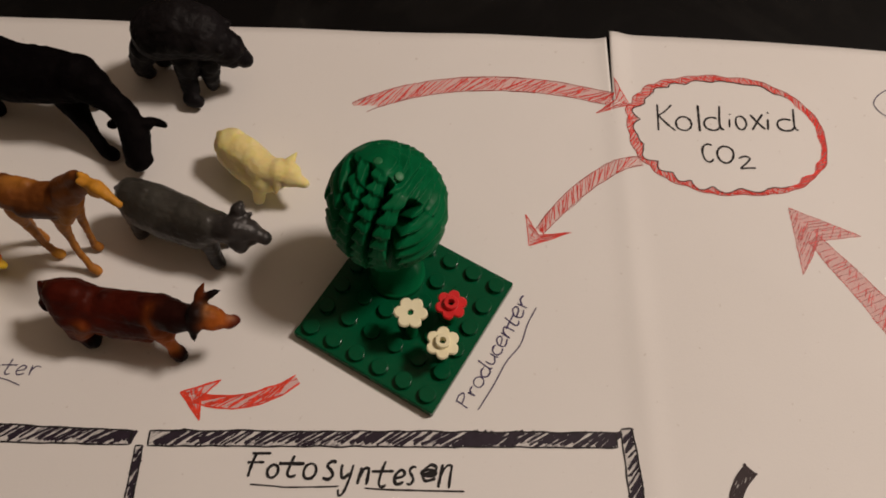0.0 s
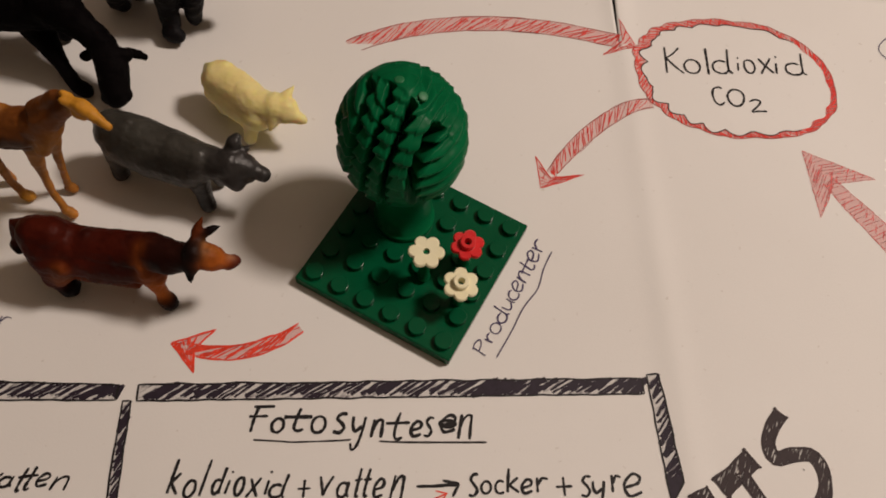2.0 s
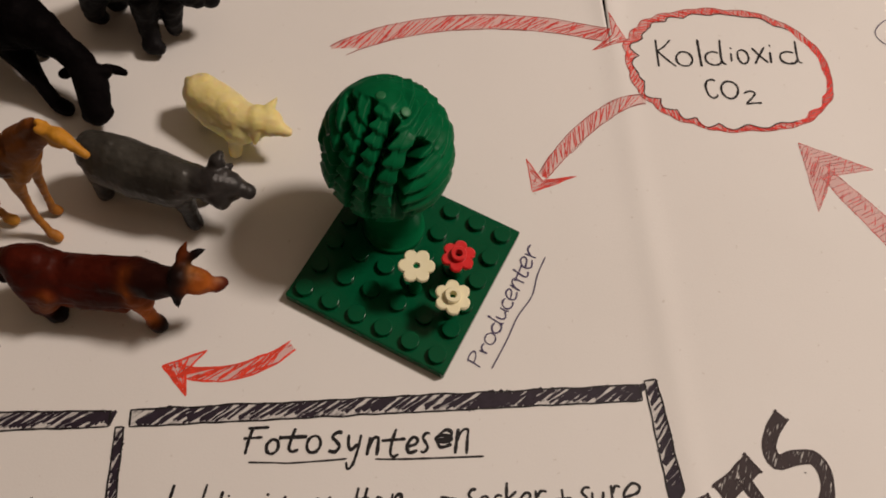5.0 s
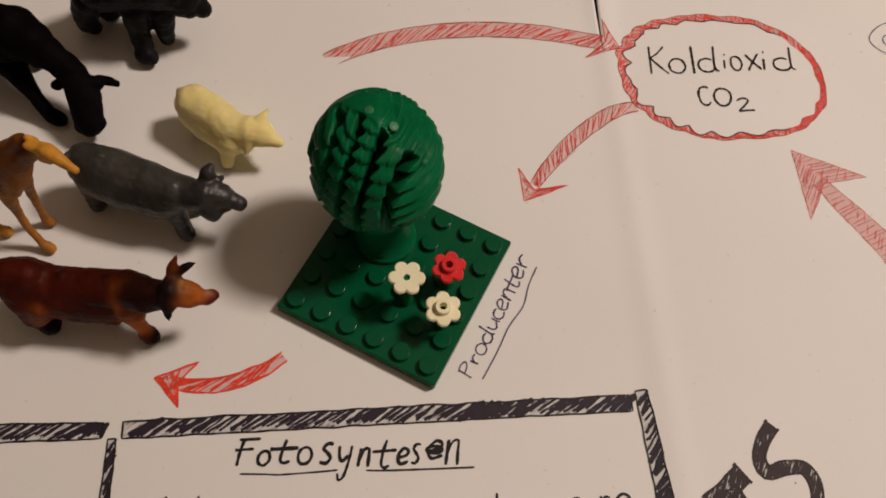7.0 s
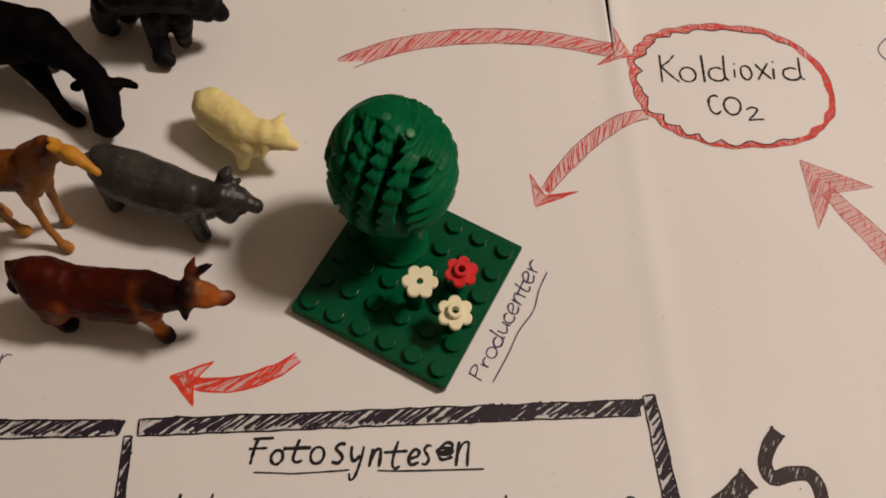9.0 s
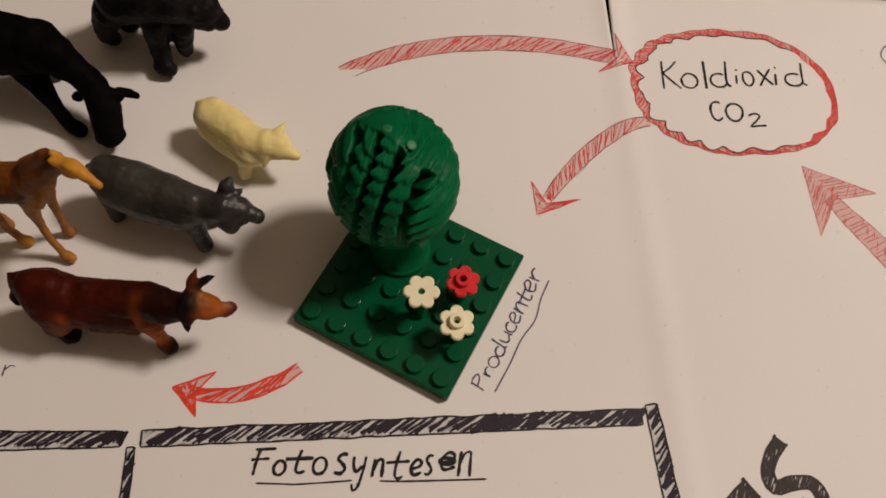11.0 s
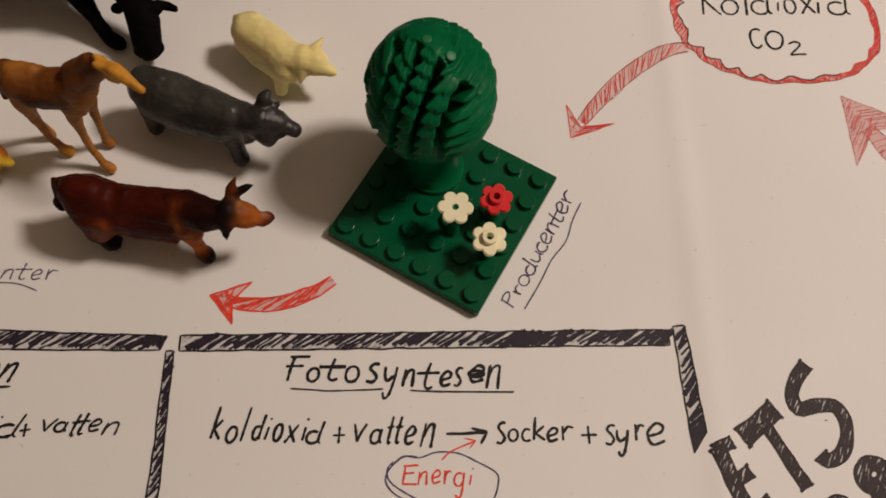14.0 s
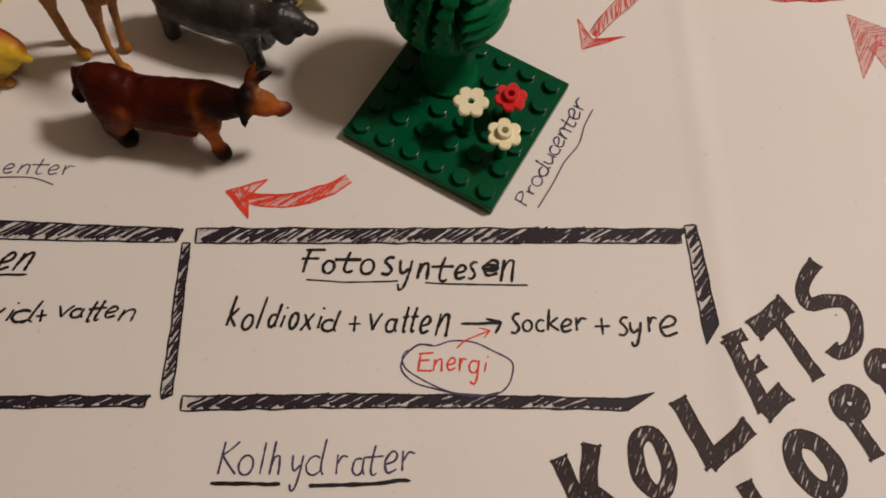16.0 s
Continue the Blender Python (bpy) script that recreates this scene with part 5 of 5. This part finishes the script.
def ochre_foal():
    limbs = [
        (FOAL_MID, (-116.2, 49.8, 35, 4.7), (-110, 49.4, 34.6, 4.6), (-104, 48.8, 35.6, 4.7), (-100, 47.9, 37.4, 4.6)),
        (OCHRE, (-117.2, 51.4, 37.2, 3.0), (-112, 51.2, 38.0, 2.2)),
        (FOAL_MID, (-99.2, 47.6, 39.4, 4.1), (-94.3, 46.6, 44, 2.6), (-90.2, 45.5, 48, 2.0)),
        (OCHRE, (-100.6, 46.4, 34.4, 3.4), (-98.6, 46.6, 38, 3.0)),
        (GOLD, (-88.6, 44.3, 50.4, 1.6), (-86.7, 43.4, 50.4, 2.0), (-84.2, 41.7, 49.8, 1.6), (-81.7, 40.0, 48.8, 1.1), (-80.6, 39.4, 48.4, 1.0)),
        (GOLD, (-88.1, 43.0, 48.5, 1.3), (-86.4, 42.4, 48, 1.0)),
        (GOLD, (-89.8, 45.6, 50.8, 1.3), (-91.0, 46.2, 51.6, 0.8)),
        (GOLD, (-89.4, 44.0, 50.8, 1.3), (-90.8, 44.0, 51.6, 0.8)),
    ]
    limbs += [
        (OCHRE_DARK, (-92, 47.2, 49, 1.4), (-97, 49.2, 44.4, 1.4)),
        (OCHRE, (-106.0, 47.6, 29, 2.7), (-107.4, 47.2, 18, 1.35), (-107.4, 46.0, 9, 1.05), (-105.7, 44.4, 3, 1.15)),
        (OCHRE, (-105.4, 44.2, 2.2, 1.5), (-103.9, 43.5, 1.4, 1.6)),
        (OCHRE, (-101.2, 50.0, 31, 2.6), (-103.6, 51.4, 20, 1.3), (-105.4, 51.9, 9, 1.0), (-106.2, 52, 3, 1.1)),
        (OCHRE, (-106.2, 52, 2.2, 1.5), (-105.2, 51.8, 1.4, 1.5)),
        (OCHRE, (-117.2, 48.0, 31, 3.0), (-119.2, 49.2, 20, 1.4), (-119.2, 49.5, 8, 1.1), (-118.0, 49.3, 3.2, 1.2)),
    ]
    limbs += [
        (GOLD, (-117.8, 49.2, 2.2, 1.6), (-116.6, 49.0, 1.5, 1.7)),
        (OCHRE, (-116.6, 51.8, 31, 2.7), (-121.4, 53.6, 20, 1.3), (-123, 54, 9, 1.05), (-122.2, 54, 2.0, 1.4)),
        (OCHRE_DARK, (-119.9, 52.6, 37, 1.7), (-123.4, 53.6, 31, 1.5), (-125.6, 53.4, 23, 1.1)),
        (FOAL_MID, (-117.5, 51.4, 34.5, 4.2), (-121.0, 54.2, 33.0, 3.4)),
        (OCHRE, (-119.0, 51.8, 36.8, 2.2), (-110.0, 51.6, 37.6, 1.6)),
        (OCHRE, (-99.6, 45.2, 36.0, 2.2), (-102.0, 45.0, 31.0, 2.2)),
        (FOAL_DARK, (-113.0, 46.8, 34.0, 3.2), (-105.0, 46.2, 34.6, 3.0)),
        (FOAL_DARK, (-112.0, 47.6, 31.0, 2.6), (-106.0, 47.0, 31.4, 2.6)),
        (FOAL_MID, (-100.6, 48.6, 42.0, 2.4), (-94.0, 47.8, 48.2, 1.8)),
    ]
    toy("toy_foal", "ochre plastic toy foal with long thin legs", TOY_OCHRE, limbs, 0.42, 4)


BLACK, BLACK_SOFT = (0.0032, 0.0026, 0.0030), (0.0048, 0.0041, 0.0046)


def black_cow():
    limbs = [
        (BLACK, (-152.1, 109.2, 22, 9.9), (-135.7, 103.1, 22, 9.6), (-124.9, 101.8, 22.5, 9.2), (-117.7, 101.0, 22.5, 8.2)),
        (BLACK, (-114.0, 99.9, 24, 7.6), (-109.5, 97.3, 23.5, 6.1)),
        (BLACK, (-108.5, 96.9, 22, 5.5), (-103.6, 94.5, 19, 4.2), (-99.7, 91.5, 16, 4.2)),
        (BLACK_SOFT, (-98.3, 89.0, 14.5, 4.5), (-97.1, 86.4, 12, 4.9), (-96.8, 83.8, 10, 4.5), (-96.4, 81.1, 8, 4.1), (-96.4, 80.5, 7.2, 3.8)),
        (BLACK_SOFT, (-99.0, 88.3, 16, 2.1), (-93.0, 89.4, 15, 2.1)),
    ]
    limbs += [
        (BLACK_SOFT, (-98.8, 79.8, 7, 2.1), (-93.9, 81.0, 7, 2.1)),
        (BLACK, (-93.1, 91.3, 14, 1.4), (-90.3, 91.2, 13, 1.5), (-88.4, 90.8, 12.5, 1.1)),
        (BLACK, (-101.6, 89.7, 13, 0.8), (-104.2, 91.9, 12, 1.6), (-105.9, 91.6, 11, 1.7)),
        (BLACK, (-120.3, 99.5, 17, 5.9), (-116.4, 94.2, 12, 3.4), (-113.2, 90.2, 7.5, 2.2), (-110.5, 87.5, 3.8, 2.1)),
        (BLACK, (-109.8, 86.8, 3, 2.4), (-107.3, 85.6, 2.6, 2.3)),
        (BLACK, (-124.3, 100.6, 14, 2.0), (-123.7, 99.7, 12, 1.4)),
    ]
    limbs += [
        (BLACK, (-119, 105.6, 15, 4.6), (-118.4, 107.6, 8, 2.8), (-117.6, 107.6, 2.2, 2.4)),
        (BLACK, (-149, 104.6, 14, 5.0), (-151, 103.6, 8, 3.0), (-150, 103.2, 2.2, 2.5)),
        (BLACK, (-151, 115, 14, 5.0), (-154, 116, 8, 3.0), (-153, 116, 2.2, 2.5)),
        (BLACK, (-160, 112, 24, 1.8), (-163, 113, 17, 1.5), (-163, 113, 9, 1.7)),
    ]
    toy("toy_bull", "black plastic toy bull grazing with lowered head", TOY_BLACK, limbs, 0.5, 5, 1.3)


SLATE, SLATE_DARK = (0.0100, 0.0092, 0.0104), (0.0082, 0.0076, 0.0088)


def dark_bear():
    limbs = [
        (SLATE, (-91.5, 119.3, 24, 9.4), (-85.3, 119.2, 26, 10.0), (-78.0, 118.4, 25, 8.8)),
        (SLATE, (-90.4, 119.9, 19, 6.4), (-80.8, 119.0, 18, 5.8)),
        (SLATE, (-77.3, 115.8, 25, 7.0), (-74.5, 116.3, 23, 6.1)),
        (SLATE_DARK, (-72.8, 116.7, 22, 6.1), (-69.9, 116.8, 20, 5.5)),
        (SLATE_DARK, (-68.8, 116.8, 17.5, 4.4), (-65.9, 116.5, 15, 3.1), (-64.9, 116.3, 14.5, 2.6)),
        (SLATE_DARK, (-70.8, 114.1, 18, 3.1), (-68.8, 114.1, 16.5, 2.5)),
        (SLATE_DARK, (-67.2, 118.5, 21, 1.5), (-65.4, 117.2, 19, 1.5)),
        (SLATE_DARK, (-70.6, 121.0, 26, 1.6), (-69.5, 121.4, 26.5, 1.5)),
    ]
    limbs += [
        (SLATE_DARK, (-72.0, 112.8, 24, 1.5), (-70.9, 111.9, 24, 1.3)),
        (SLATE_DARK, (-84.6, 115.0, 17, 4.9), (-85.5, 113.9, 9.5, 3.7), (-84.9, 110.8, 4.6, 2.9)),
        (SLATE_DARK, (-85.2, 108.7, 2.8, 2.8), (-82.7, 107.9, 2.6, 2.3)),
        (SLATE_DARK, (-77.1, 115.9, 15, 4.3), (-78.1, 114.7, 8.5, 3.1), (-78.8, 115.6, 4.2, 2.6), (-78.6, 115.6, 3, 2.5)),
        (SLATE_DARK, (-98.6, 118.6, 17, 5.0), (-101.9, 118.9, 10, 3.9), (-103.1, 120.3, 4.6, 3.3)),
        (SLATE_DARK, (-103.6, 120.9, 3.4, 2.9), (-101.6, 120.0, 2.8, 2.5)),
        (SLATE_DARK, (-97, 125.4, 13, 5.6), (-98.4, 127.4, 6, 4.1), (-98, 127.4, 2.8, 3.8)),
    ]
    toy("toy_bear", "dark grey plastic toy bear standing on all fours", TOY_SLATE, limbs, 0.5, 5, 1.8)


YELLOW, ORANGE = (0.72, 0.50, 0.035), (0.66, 0.16, 0.02)


def yellow_chick():
    limbs = [
        (YELLOW, (-141, 43.0, 10.0, 6.8), (-136, 42.0, 10.6, 6.0)),
        (YELLOW, (-134.6, 41.6, 13.2, 4.4), (-131.6, 41.2, 13.0, 3.6)),
        (ORANGE, (-133.0, 43.4, 15.6, 2.0), (-130.6, 42.6, 15.0, 1.6)),
        ((0.50, 0.05, 0.015), (-136.6, 44.0, 16.6, 1.9), (-133.4, 43.8, 17.0, 1.4)),
        ((0.46, 0.06, 0.015), (-129.4, 42.0, 14.4, 1.4), (-128.0, 41.4, 13.4, 1.0)),
        (YELLOW, (-129.0, 40.4, 11.4, 2.0), (-127.6, 40.2, 10.8, 1.4)),
        # dark brown lump low on the side, painted as shade under the wing
        ((0.08, 0.035, 0.01), (-138.4, 37.8, 8.0, 2.0), (-134.4, 37.6, 7.6, 1.4)),
        ((0.42, 0.20, 0.03), (-139, 39.6, 6, 2.4), (-138.6, 39.2, 1.8, 1.9), (-136.0, 38.8, 1.4, 1.5)),
    ]
    limbs += [
        ((0.42, 0.20, 0.03), (-138.4, 44.8, 6, 2.2), (-138, 45.0, 1.8, 1.8), (-135.6, 45.0, 1.4, 1.4)),
    ]
    toy("toy_chick", "yellow plastic toy chick with orange patches", TOY_CREAM, limbs, 0.45)


def pale_chick(x, y, turn, size, colour, patch, label):
    c, d = math.cos(turn) * size, math.sin(turn) * size

    def at(u, v, z, r):
        return (x + u * c - v * d, y + u * d + v * c, z * size, r * size)

    limbs = [
        (colour, at(-5.0, 0, 6.4, 5.4), at(0.0, 0, 6.6, 4.8)),
        (colour, at(2.6, 0.2, 9.6, 3.4), at(4.0, 0, 9.4, 2.8)),
        (patch, at(5.6, 0, 8.6, 1.5), at(6.8, 0, 8.2, 0.9)),
        (patch, at(-1.0, -2.6, 3.0, 1.4), at(-0.6, -2.8, 1.4, 1.4), at(1.2, -2.8, 1.2, 1.1)),
        (patch, at(-1.0, 2.4, 3.0, 1.4), at(-0.6, 2.6, 1.4, 1.4), at(1.2, 2.6, 1.2, 1.1)),
        (patch, at(-9.6, 0, 8.4, 1.6), at(-11.6, 0, 9.8, 0.9)),
    ]
    toy("toy_chick", label, TOY_CREAM, limbs, 0.45)


pale_chick(-146.6, 71.0, 0.1, 0.9, (0.76, 0.68, 0.32), (0.72, 0.55, 0.12), "pale yellow plastic toy chick with an upturned tail")
pale_chick(-141.6, 31.6, -0.2, 0.72, (0.70, 0.60, 0.20), (0.40, 0.17, 0.04), "small yellow plastic toy chick with brown feet")
brown_cow()
grey_hippo()
cream_pig()
ochre_foal()
black_cow()
dark_bear()
yellow_chick()
